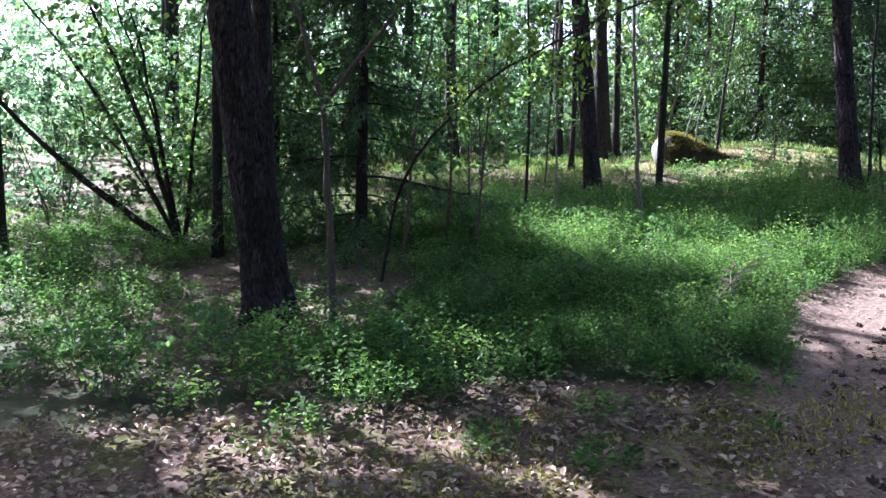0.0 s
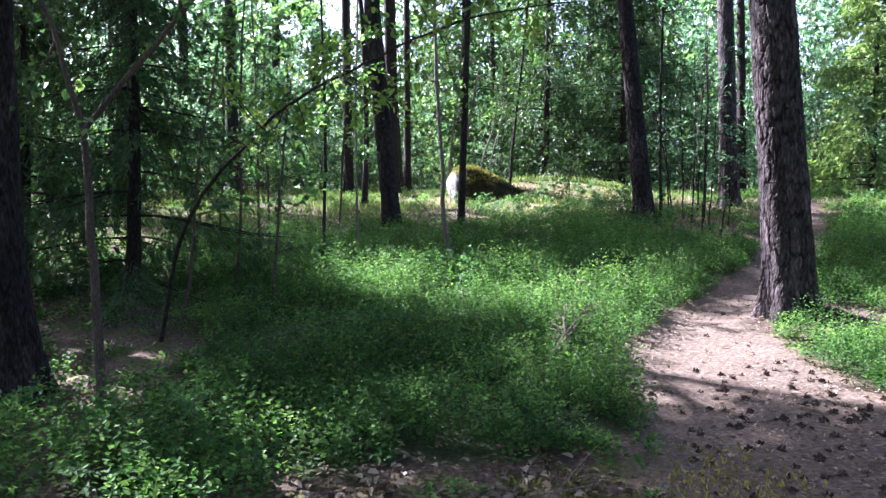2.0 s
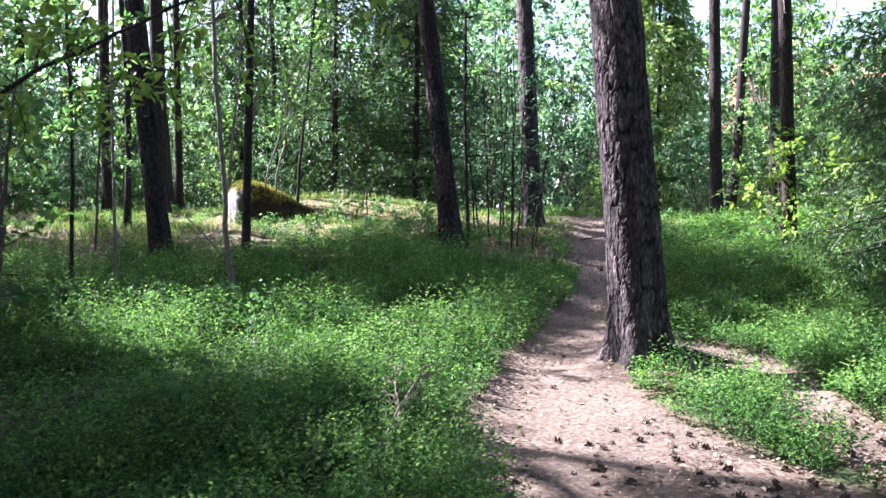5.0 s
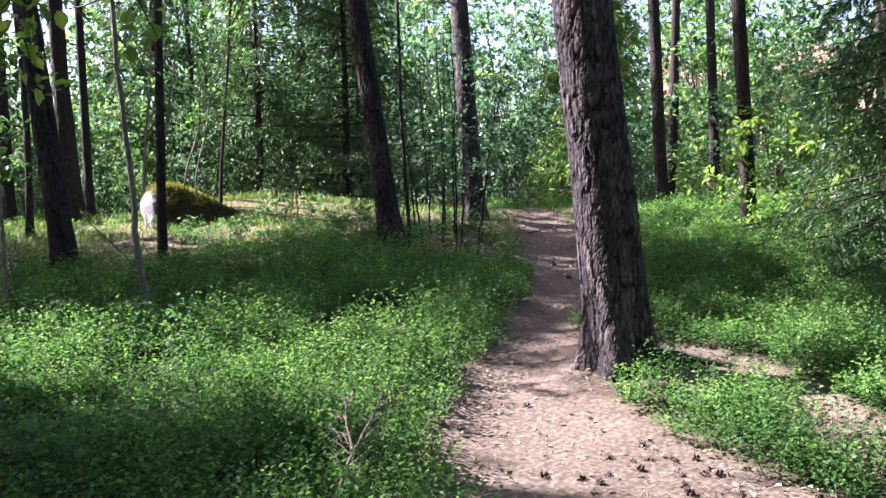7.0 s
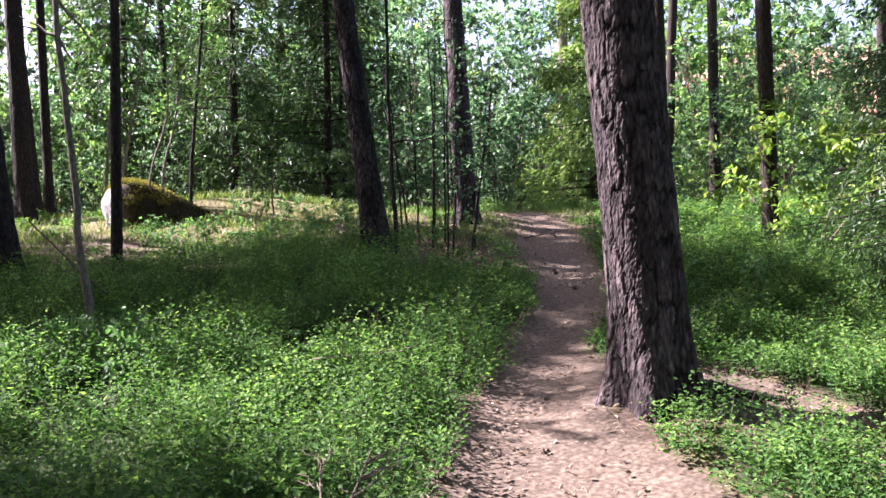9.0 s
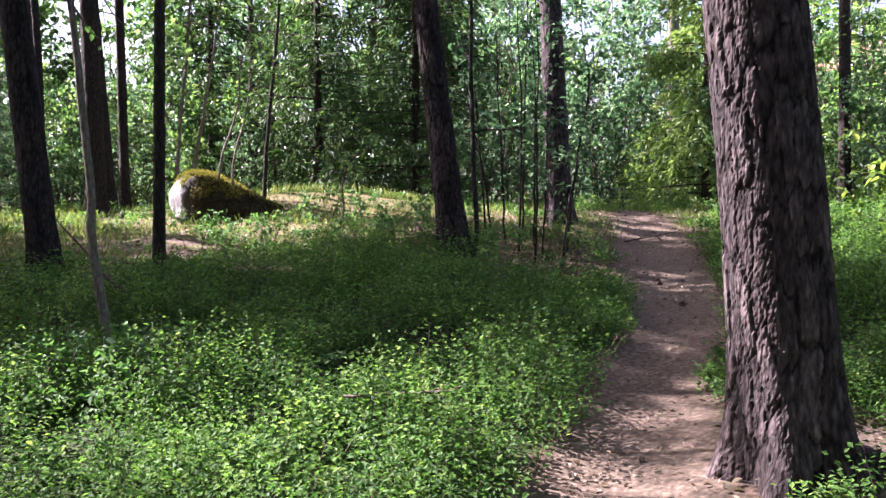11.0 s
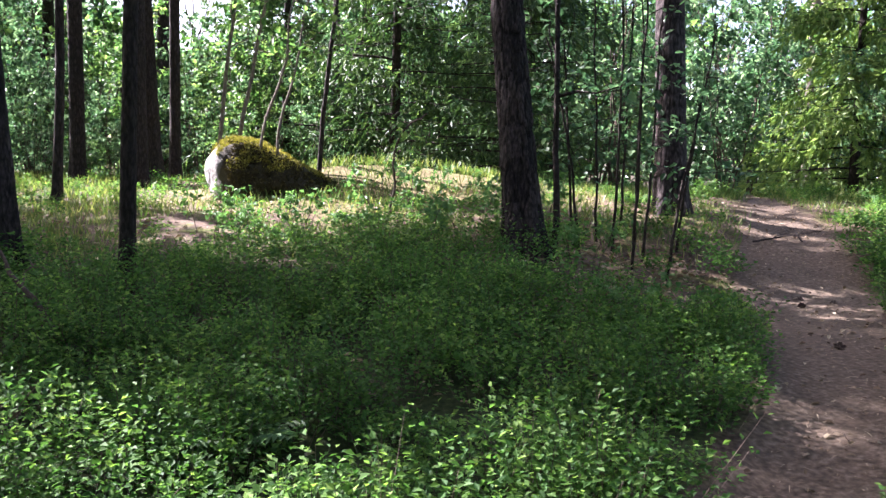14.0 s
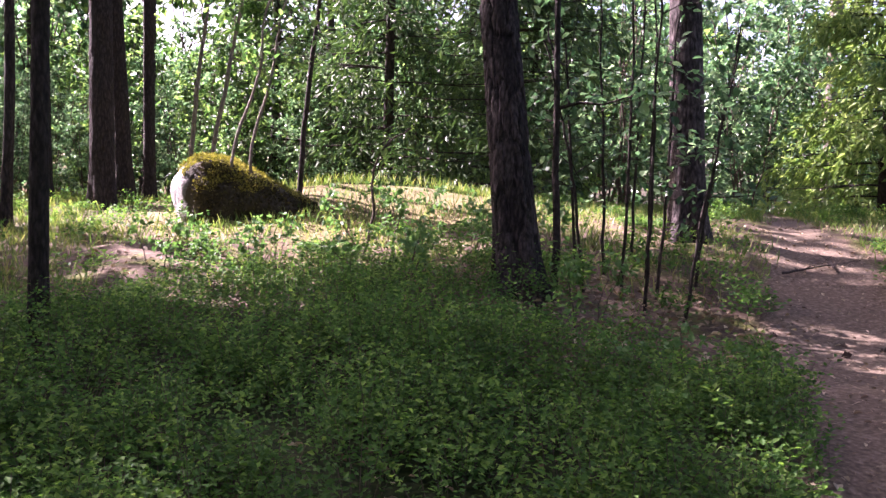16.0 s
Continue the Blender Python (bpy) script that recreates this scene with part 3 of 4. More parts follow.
# ---- broadleaf saplings and bushes ----
def bush_thing(name, place, label, category, group, stems, tall, spread, leaf, leaf_mat, bark, count, low=0.25, radius=0.014, seed_lean=(0, 0), flat=0.5, broad=True):
    """A many-stemmed bush or a sapling: bent stems, side twigs and folded leaves along them."""
    t = thing(name, place, label, category, group)
    anchors, ways = [], []
    for s in range(stems):
        wood = Pile()
        a = rng.uniform(0, 6.28)
        out = np.array([math.cos(a), math.sin(a), 0.0]) * spread * (rng.uniform(0.3, 1.0) if stems > 1 else 0.12)
        h = tall * (rng.uniform(0.65, 1.0) if stems > 1 else 1.0)
        n = 9
        u = np.linspace(0, 1, n)
        foot = np.array([math.cos(a), math.sin(a), 0]) * (0.12 if stems > 1 else 0)
        pts = foot + out * (u ** 1.4)[:, None] + np.array([0, 0, 1.0]) * (h * u)[:, None] + np.array([seed_lean[0], seed_lean[1], 0]) * (h * u)[:, None]
        pts[1:] += rng.standard_normal((n - 1, 3)) * np.array([0.03, 0.03, 0.0]) * tall * 0.35
        pts[0, 2] = -0.05
        wood.add(*tube(pts, np.linspace(radius, radius * 0.25, n), 5))
        for k in range(int(6 + 1.6 * tall)):
            f = rng.uniform(low, 1.0)
            p = np.array([np.interp(f, u, pts[:, c]) for c in range(3)])
            b = rng.uniform(0, 6.28)
            reach = (0.25 + 0.22 * tall * (1.1 - f)) * rng.uniform(0.6, 1.2) * (1.0 if tall > 1 else 0.4)
            d = np.array([math.cos(b), math.sin(b), rng.uniform(-0.05, 0.55)])
            m = 3
            tw = np.array([p + d * reach * q / (m - 1) + np.array([0, 0, -0.05 * reach * q * q / 8]) for q in range(m)])
            if tall > 1:
                wood.add(*tube(tw, np.linspace(radius * 0.35, radius * 0.12, m), 3))
            for q in np.linspace(0.25, 1.0, 6):
                anchors.append(p + d * reach * q)
                ways.append(d)
        part("stem", wood.mesh("stem", bark, True), t)
    anchors, ways = np.array(anchors), np.array(ways)
    pick = rng.integers(0, len(anchors), count)
    at = anchors[pick] + rng.standard_normal((count, 3)) * 0.05 * min(1.0, tall / 2)
    way = ways[pick] * 0.5 + rand_dirs(count) * 0.8
    way[:, 2] -= 0.25
    up = rand_dirs(count) * flat + np.array([0, 0, 1.0])
    L = leaf * rng.uniform(0.6, 1.25, count)
    pile = Pile()
    pile.add(*leaves(at, way, up, L, L * rng.uniform(0.55, 0.85, count), 0.18, broad))
    part("foliage", pile.mesh("foliage", leaf_mat), t)
    return t


def scatter_copies(models, spots, lo=0.85, hi=1.2, sink=0.03):
    for k, (x, y) in enumerate(spots):
        ob = models[k % len(models)]
        s = rng.uniform(lo, hi)
        copy_thing(ob, pose(x, y, gz(x, y) - sink, 0, 0, rng.uniform(0, 360)) @ Matrix.Scale(s, 4))


# undergrowth at the back: models stand in the row, then copies
models = []
for k, (x, y, tall, mat, lab) in enumerate((
        (0.8, 20.6, 4.2, LEAF_COOL, "dense dark green hazel bush with broad leaves"),
        (4.6, 20.9, 3.6, LEAF_HAZEL, "bright green broadleaf bush in dappled sun"),
        (7.4, 19.6, 4.6, LEAF_COOL, "tall shady hazel thicket with many stems"),
        (11.6, 17.8, 3.4, LEAF_COOL, "sunlit green maple undergrowth beside the path"),
        (-2.6, 16.2, 3.8, LEAF_HAZEL, "light green bush glowing in backlight"))):
    models.append(bush_thing("broadleaf_bush", (x, y, gz(x, y) - 0.03), lab, "bush", "undergrowth", 6, tall, 1.5, 0.10, mat, BARK_TWIG, 2300, 0.04, flat=0.5, broad=False))
spots = []
for x in np.arange(-13, 26, 1.75):
    for row, y0 in enumerate((18.2, 21.0, 25.0, 30.0)):
        px, py = x + rng.uniform(-0.6, 0.6), y0 + rng.uniform(-0.7, 0.7) - 0.12 * max(0, x - 8) * (3 if row < 1 else 1.5) + (0.0 if x > 0 else -0.1 * x * -1)
        c = np.interp(py, [12.4, 14.0, 16.0, 20.0, 30.0], [8.1, 9.2, 10.6, 13.5, 20.0])
        if abs(px - c) < 1.5 or rng.random() < 0.28:
            continue
        if 0.0 < px < 6.0 and py < 19.6:
            continue
        if row == 1 and -4.5 < px < 4.2:
            continue
        spots.append((px, py))
spots += [(12.6, 12.2), (14.4, 13.4), (13.2, 9.6), (16.5, 10.2), (11.8, 14.2), (12.9, 16.2), (13.6, 17.6), (15.8, 16.0), (19.0, 16.2), (20.5, 18.0), (22.5, 17.5), (21.5, 20.5), (24.0, 20.0), (18.0, 18.6), (23.2, 22.8), (17.6, 14.6), (20.0, 14.0), (-6.2, 15.0), (-5.0, 17.2), (-8.4, 13.0), (-7.2, 10.6), (-3.8, 13.6), (-9.6, 9.6), (-10, 15), (-0.8, 18.6)]
for group_of, lo, hi in (([p for p in spots if p[1] < 19.3], 0.6, 0.95), ([p for p in spots if p[1] >= 19.3], 0.95, 1.5)):
    scatter_copies(models, group_of, lo, hi)


# low leafy growth closing the wood behind the boulder
scatter_copies(models, [(-2.4, 19.8), (-1.0, 19.4), (0.5, 19.3), (1.7, 19.9), (2.8, 19.6), (3.9, 19.4), (5.0, 19.7), (6.0, 19.2), (-4.0, 18.4), (-0.2, 20.6), (2.2, 21.0), (4.4, 20.8), (0.9, 22.2), (3.4, 22.3), (-5.6, 20.2), (-7.6, 18.0)], 0.5, 0.72)


scatter_copies(models, [(0.1, 18.4), (1.1, 18.7), (1.8, 18.3), (2.7, 18.9), (-1.0, 18.2), (-2.2, 18.6), (4.2, 18.2), (5.2, 18.5)], 0.34, 0.46)


# taller leafy trees behind the path bend and before the house
for x, y, k in ((11.5, 24.0, 1.7), (15.2, 22.0, 1.7), (12.6, 29.0, 2.2), (18.5, 22.5, 1.8), (8.6, 30.0, 2.2), (24.0, 19.5, 1.5), (25.6, 17.6, 1.6), (22.0, 16.4, 1.4), (20.0, 28.0, 2.2), (-8.0, 24.0, 2.0), (1.0, 30.0, 2.2), (9.4, 23.4, 1.6), (13.6, 25.6, 1.9), (17.0, 26.5, 2.0), (1.3, 25.6, 1.9), (3.4, 26.2, 2.0), (-2.0, 23.0, 1.6), (-4.0, 23.6, 0.8), (-0.6, 23.8, 0.8), (0.9, 24.1, 0.75), (2.3, 24.3, 0.8), (-6.2, 22.2, 0.8), (-8.4, 20.8, 0.8), (-10.2, 18.2, 0.8), (4.2, 24.0, 0.8), (26.0, 25.5, 2.0), (-16.0, 12.0, 2.0), (-1.2, 25.4, 1.6), (0.4, 25.8, 1.7), (2.4, 25.6, 1.6), (4.8, 25.0, 1.8), (6.4, 24.6, 1.8), (-3.2, 25.2, 1.9), (7.8, 24.2, 1.6), (-5.5, 24.0, 1.8), (10.4, 25.6, 1.9), (14.5, 28.0, 2.3), (11.6, 28.6, 2.4), (16.6, 31.0, 2.6), (19.6, 32.0, 2.6), (22.5, 28.0, 2.3), (9.0, 27.0, 2.2), (17.5, 17.0, 1.6), (20.0, 19.4, 2.0), (22.5, 21.5, 2.2), (19.2, 15.6, 1.5), (23.5, 24.6, 2.2)):
    copy_thing(models[int(x * 3 + y) % len(models)], pose(x, y, gz(x, y) - 0.05, 0, 0, rng.uniform(0, 360)) @ Matrix.Scale(k, 4))
# unseen bush copies added behind and beside the walker to block low sky light
for x, y in ((-3, -4), (0.5, -4.5), (4, -4.2), (7.5, -3), (10, -1), (-6, -1), (-7.5, 1.5), (11.5, 2.5), (-9, 5), (13.0, 5.5), (2.2, -7), (-2, -8)):
    copy_thing(models[int(x * 3 + y) % len(models)], pose(x, y, gz(x, y) - 0.05, 0, 0, rng.uniform(0, 360)) @ Matrix.Scale(1.0, 4))


# ---- spruces ----
def spruce(x, y, tall, reach, label, count, low=0.3, droop=0.35, size=0.085, slim=0.26, mat=NEEDLE):
    z = gz(x, y)
    t = thing("spruce_tree", (x, y, z - 0.03), label, "tree", "spruces")
    part("trunk", mesh_of("trunk", *tube([(0, 0, -0.1), (0.02, 0, tall * 0.5), (0, 0.02, tall)], [0.075, 0.045, 0.01], 10), BARK_DARK, True), t)
    wood, at, way = Pile(), [], []
    h = low
    while h < tall - 0.2:
        for _ in range(rng.integers(3, 6)):
            a = rng.uniform(0, 6.28)
            R = reach * (1 - 0.8 * h / tall) * rng.uniform(0.7, 1.15)
            d = np.array([math.cos(a), math.sin(a), 0.0])
            n = 7
            u = np.linspace(0, 1, n)
            pts = np.array([0, 0, h]) + d * (R * u)[:, None] + np.array([0, 0, 1.0]) * (R * (0.15 * u - droop * u ** 1.5 + 0.12 * u ** 4))[:, None]
            wood.add(*tube(pts, np.linspace(0.011, 0.003, n), 4))
            for f in np.arange(0.2, 1.0, 0.10):
                p = np.array([np.interp(f, u, pts[:, c]) for c in range(3)])
                for sgn in (-1, 1):
                    side = np.array([-d[1], d[0], 0]) * sgn * rng.uniform(0.3, 0.9) + d * 0.5 + np.array([0, 0, -rng.uniform(0.3, 1.1)])
                    side = side / np.linalg.norm(side)
                    ln = rng.uniform(0.18, 0.42) * (0.6 + 0.5 * reach * 0.6)
                    for q in np.linspace(0.08, 1, 8):
                        at.append(p + side * ln * q + np.array([0, 0, -0.07 * q * q]))
                        way.append(side)
        h += rng.uniform(0.14, 0.22)
    at, way = np.array(at), np.array(way)
    pick = rng.integers(0, len(at), count)
    w = way[pick] * 0.9 + rand_dirs(count) * 0.6
    L = size * rng.uniform(0.6, 1.4, count)
    part("branch_frame", wood.mesh("branch_frame", BARK_DARK, True), t, "thin drooping brown branches")
    pile = Pile()
    pile.add(*leaves(at[pick] + rng.standard_normal((count, 3)) * 0.012, w, rand_dirs(count, 0.5), L, L * slim))
    part("needles", pile.mesh("needles", mat), t)
    return t


spruce(-0.85, 9.3, 4.0, 1.6, "dark young spruce with drooping shaded branches", 32000, 0.25, 0.4, 0.06, 0.24)
spruce(-2.0, 10.6, 3.2, 1.4, "dense dark spruce behind bare saplings", 15000, 0.4, 0.4)
spruce(7.65, 7.1, 6.5, 1.3, "green spruce with hanging branches across the path", 46000, 0.35, 0.45, 0.06, 0.25)
spruce(7.6, 17.2, 7.0, 1.7, "grey-green spruce in the shade behind thin saplings", 15000, 0.3, 0.25, 0.11)
spruce(6.3, 18.0, 7.5, 1.6, "dark spruce in deep shade behind the grassy hump", 13000, 0.3, 0.3, 0.11)
spruce(5.3, 20.8, 8.0, 1.9, "tall dark spruce deep in the wood behind the hump", 11000, 0.3, 0.3, 0.14)
spruce(8.9, 19.2, 8.0, 1.8, "tall dark spruce beside lighter leafy growth", 11000, 0.3, 0.3, 0.14)
spruce(12.4, 16.0, 5.5, 1.6, "yellowish-green conifer beside the path bend", 17000, 0.3, 0.3, 0.12, 0.3, NEEDLE_PALE)


# ---- single saplings ----
def stem_sapling(name, points, r0, r1, label, leaf_mat=None, count=0, leaf=0.07, spread=0.3, low=0.4, group="saplings", bark=BARK_TWIG, twigs=8, forks=()):
    """A sapling along given places (first one at the foot), with side twigs and leaves; forks: further limbs."""
    P = np.array(points, float)
    base = P[0].copy()
    base[2] = gz(base[0], base[1]) - 0.02
    t = thing(name, tuple(base), label, "sapling", group)
    at, way = [], []
    for k, limb in enumerate([P] + [np.array(f, float) for f in forks]):
        Q = limb - base
        if k == 0:
            Q[0] = (0, 0, -0.06)
        s = np.linspace(0, len(Q) - 1, 5 * len(Q))
        C = np.stack([np.interp(s, np.arange(len(Q)), Q[:, c]) for c in range(3)], 1)
        for _ in range(2):
            C[1:-1] = (C[:-2] + 2 * C[1:-1] + C[2:]) / 4
        C[2:] += np.cumsum(rng.standard_normal((len(C) - 2, 3)) * 0.006, 0)
        wood = Pile()
        sprigs = []
        wood.add(*tube(C, np.linspace(r0 if k == 0 else r0 * 0.6, r1, len(C)), 8))
        for _ in range(twigs):
            f = rng.uniform(low if k == 0 else 0.25, 1.0)
            i = int(f * (len(C) - 1))
            d = rand_dirs(1, 0.25)[0]
            ln = spread * rng.uniform(0.5, 1.3)
            m = 5
            tw = np.array([C[i] + d * ln * q / (m - 1) + rng.standard_normal(3) * 0.008 for q in range(m)])
            sprigs.append(tube(tw, np.linspace(max(r1, 0.004) * 0.8, 0.0015, m), 4))
            for q in np.linspace(0.3, 1, 5):
                at.append(C[i] + d * ln * q)
                way.append(d)
        limb_ob = part("stem" if k == 0 else "branch", wood.mesh("stem", bark, True), t)
        for v, q in sprigs:
            part("twig", mesh_of("twig", v, q, bark, True), limb_ob)
    if count:
        at, way = np.array(at), np.array(way)
        pick = rng.integers(0, len(at), count)
        w = way[pick] * 0.6 + rand_dirs(count) * 0.8
        L = leaf * rng.uniform(0.6, 1.3, count)
        pile = Pile()
        pile.add(*leaves(at[pick] + rng.standard_normal((count, 3)) * 0.03, w, rand_dirs(count) * 0.5 + np.array([0, 0, 1.0]), L, L * rng.uniform(0.5, 0.8, count), 0.18, True))
        part("foliage", pile.mesh("foliage", leaf_mat), t)
    return t


def up(x, y, *rest):
    """Places of a stem from heights above its own foot: (dx, dy, h)."""
    z = gz(x, y)
    return [(x, y, z)] + [(x + a, y + b, z + h) for a, b, h in rest]


stem_sapling("sapling", up(-0.75, 6.26, (-0.05, 0.05, 0.9), (-0.10, 0.1, 1.6), (-0.25, 0.1, 2.1), (-0.55, 0.2, 2.9)), 0.030, 0.008, "crooked grey-green sapling forking above bilberry", LEAF_HAZEL, 160, 0.06, 0.35, 0.6, bark=BARK_TWIG,
             forks=([(-0.85, 6.36, 2.0), (-0.35, 6.3, 2.65), (0.05, 6.2, 3.05), (0.6, 6.1, 3.3)],))
stem_sapling("sapling", up(0.98, 10.53, (0.0, 0, 1.5), (-0.05, 0, 3.4)), 0.020, 0.010, "thin straight sapling in bilberry bushes", LEAF_HAZEL, 260, 0.07, 0.4, 0.35, bark=BARK_DARK)
stem_sapling("sapling", up(1.30, 10.20, (-0.02, 0, 1.6), (0.0, 0, 3.4)), 0.015, 0.008, "thin pale sapling with small leaves", LEAF_HAZEL, 260, 0.06, 0.4, 0.3, bark=BARK_SMOOTH)
stem_sapling("sapling", up(2.27, 9.99, (-0.10, 0.02, 0.45), (-0.14, 0.02, 0.95), (-0.22, 0.0, 1.9), (-0.3, 0, 3.6)), 0.030, 0.015, "grey crooked sapling bowed at its foot", LEAF_HAZEL, 90, 0.05, 0.4, 0.75, bark=BARK_SMOOTH, twigs=16)
stem_sapling("sapling", up(5.58, 11.73, (0.08, 0.2, 1.0), (0.25, 0.5, 3.6)), 0.026, 0.015, "slim dark stem beside a leaning pine", LEAF_COOL, 120, 0.08, 0.5, 0.5, bark=BARK_DARK)
stem_sapling("sapling", up(4.74, 13.05, (0.05, 0.0, 0.30), (0.02, 0.0, 0.55), (0.16, 0, 0.80), (0.30, 0, 0.88)), 0.012, 0.006, "small dark crooked stem on the grassy slope", LEAF_HAZEL, 30, 0.06, 0.15, 0.6, twigs=3)
stem_sapling("sapling", up(4.75, 15.6, (0.05, 0, 0.9), (0.18, 0, 2.0), (0.3, 0, 3.6)), 0.028, 0.016, "slender leaning sapling at the hump's foot", LEAF_HAZEL, 180, 0.08, 0.5, 0.55, bark=BARK_DARK)
for dx, lx in ((0.0, 0.16), (0.17, 0.12)):
    stem_sapling("sapling", up(4.02 + dx, 14.95, (0.02, 0, 0.6), (lx * 1.6, 0, 1.3), (lx * 1.7, 0.0, 1.75), (lx * 3.2 + dx, 0, 2.4)), 0.016, 0.007, "pale thin sapling in front of the boulder", LEAF_HAZEL, 110, 0.07, 0.4, 0.5, bark=BARK_SMOOTH, twigs=10)
for dx, lx in ((0.0, 0.10), (0.16, 0.22)):
    stem_sapling("sapling", up(3.72 + dx, 15.85, (lx * 0.6, 0, 0.9), (lx * 1.4, 0, 1.8), (lx * 2.6, 0, 3.2)), 0.026, 0.012, "pale forked sapling rising behind the boulder", LEAF_HAZEL, 120, 0.08, 0.5, 0.5, bark=BARK_SMOOTH, twigs=10)
# thicket beside the path
for x, y, h, lx in ((6.13, 11.89, 2.3, -0.02), (6.12, 11.60, 2.6, 0.02), (6.36, 11.85, 1.9, 0.18), (6.30, 11.46, 1.6, 0.42), (6.30, 12.42, 2.2, -0.1), (6.03, 12.30, 2.0, -0.25), (6.5, 12.2, 2.4, 0.05), (6.75, 12.0, 1.8, 0.3), (6.62, 12.6, 2.6, 0.1), (5.9, 11.95, 1.5, -0.3)):
    stem_sapling("thicket_stem", up(x, y, (lx * 0.25, 0.0, h * 0.33), (lx * 0.6, 0.02, h * 0.66), (lx, 0.05, h)), 0.012, 0.005, "thin dark shrub stem in a leafy roadside thicket", LEAF_COOL, 110, 0.06, 0.35, 0.35, "thicket stems", BARK_DARK, 9)
# young growth under the spruce and behind it
for x, y, h, lx in ((0.05, 9.2, 3.2, 0.1), (0.35, 11.3, 3.4, -0.1), (-0.1, 12.2, 3.6, 0.1), (1.5, 13.2, 3.8, 0.15), (0.6, 14.0, 3.8, -0.15), (-0.4, 8.2, 2.3, 0.3), (0.3, 8.4, 2.0, 0.15), (-1.6, 8.8, 2.4, -0.3)):
    stem_sapling("sapling", up(x, y, (lx * 0.3, 0, h * 0.3), (lx * 0.5, 0.05, h * 0.65), (lx, 0.1, h)), 0.016, 0.007, "thin leafy sapling in the shade of the wood", LEAF_HAZEL, 240, 0.075, 0.5, 0.25, twigs=14)

# the arched sapling whose tip reaches over the path
ARCH = [(-0.54, 7.73, 0.55), (-0.40, 7.4, 1.3), (-0.15, 7.0, 1.75), (0.2, 6.5, 2.1), (0.65, 5.9, 2.35), (1.13, 5.37, 2.51), (1.55, 5.0, 2.56)]
stem_sapling("arched_sapling", ARCH, 0.017, 0.003, "arched young tree bending over with yellow-green leaves", LEAF_MAPLE, 900, 0.045, 0.38, 0.45, bark=BARK_DARK, twigs=34)

# hazel with leaning stems
hz = gz(-2.89, 9.95)
t = thing("hazel_shrub", (-2.89, 9.95, hz - 0.03), "old hazel with dark leaning stems and light leaves", "shrub", "undergrowth")
at, way = [], []
for ex, ey, ez, r in ((-2.2, -0.6, 2.1, 0.05), (-1.9, 0.0, 2.9, 0.026), (-1.0, -0.2, 2.9, 0.038), (-0.55, 0.1, 2.7, 0.03), (0.15, 0.3, 2.8, 0.028), (-0.9, 0.5, 3.2, 0.022), (-1.5, 0.6, 1.6, 0.018)):
    u = np.linspace(0, 1, 14)[:, None]
    C = np.array([[ex, ey, ez]]) * u + np.array([[0, 0, 0.25]]) * np.sin(u * 3.14) * (1 if r < 0.04 else -0.6)
    C[1:] += np.cumsum(rng.standard_normal((13, 3)) * 0.012, 0)
    C[0, 2] = -0.06
    wood = Pile()
    wood.add(*tube(C, np.linspace(r, r * 0.35, 14), 8))
    for _ in range(16):
        i = rng.integers(4, 14)
        d = rand_dirs(1, 0.3)[0]
        ln = rng.uniform(0.3, 0.8)
        wood.add(*tube([C[i] + d * ln * q / 4 for q in range(5)], np.linspace(0.006, 0.002, 5), 4))
        for q in np.linspace(0.3, 1, 5):
            at.append(C[i] + d * ln * q)
            way.append(d)
    part("stem", wood.mesh("stem", BARK_DARK, True), t)
at, way = np.array(at), np.array(way)
pick = rng.integers(0, len(at), 1500)
L = 0.085 * rng.uniform(0.6, 1.3, 1500)
pile = Pile()
pile.add(*leaves(at[pick] + rng.standard_normal((1500, 3)) * 0.07, way[pick] * 0.5 + rand_dirs(1500), rand_dirs(1500) * 0.5 + np.array([0, 0, 1.0]), L, L * 0.75, 0.18, True))
part("foliage", pile.mesh("foliage", LEAF_HAZEL), t)

# yellow-green maples across the path and light bushes at both sides
bush_thing("maple_bush", (7.9, 8.75, gz(7.9, 8.75) - 0.03), "yellow-green young maple in sunlight", "bush", "undergrowth", 4, 1.5, 0.9, 0.07, LEAF_MAPLE, BARK_TWIG, 900, 0.25, 0.012)
bush_thing("maple_bush", (9.3, 8.6, gz(9.3, 8.6) - 0.03), "yellow-green leafy bush below a spruce", "bush", "undergrowth", 4, 1.7, 0.9, 0.09, LEAF_MAPLE, BARK_TWIG, 900, 0.15, 0.012)
bush_thing("broadleaf_bush", (-5.2, 12.0, gz(-5.2, 12.0) - 0.03), "light green broadleaf bush in the backlight", "bush", "undergrowth", 5, 2.2, 1.2, 0.08, LEAF_COOL, BARK_TWIG, 1600, 0.1, 0.014)
bush_thing("broadleaf_bush", (-3.2, 12.4, gz(-3.2, 12.4) - 0.03), "bright low bush behind leaning hazel stems", "bush", "undergrowth", 5, 1.6, 1.2, 0.08, LEAF_HAZEL, BARK_TWIG, 1400, 0.05, 0.012)
small = bush_thing("leafy_seedling", (-3.0, 6.7, gz(-3.0, 6.7) - 0.02), "low pale-leaved seedling on the forest floor", "seedling", "seedlings", 4, 0.45, 0.25, 0.042, LEAF_FERN, BARK_TWIG, 190, 0.2, 0.005)
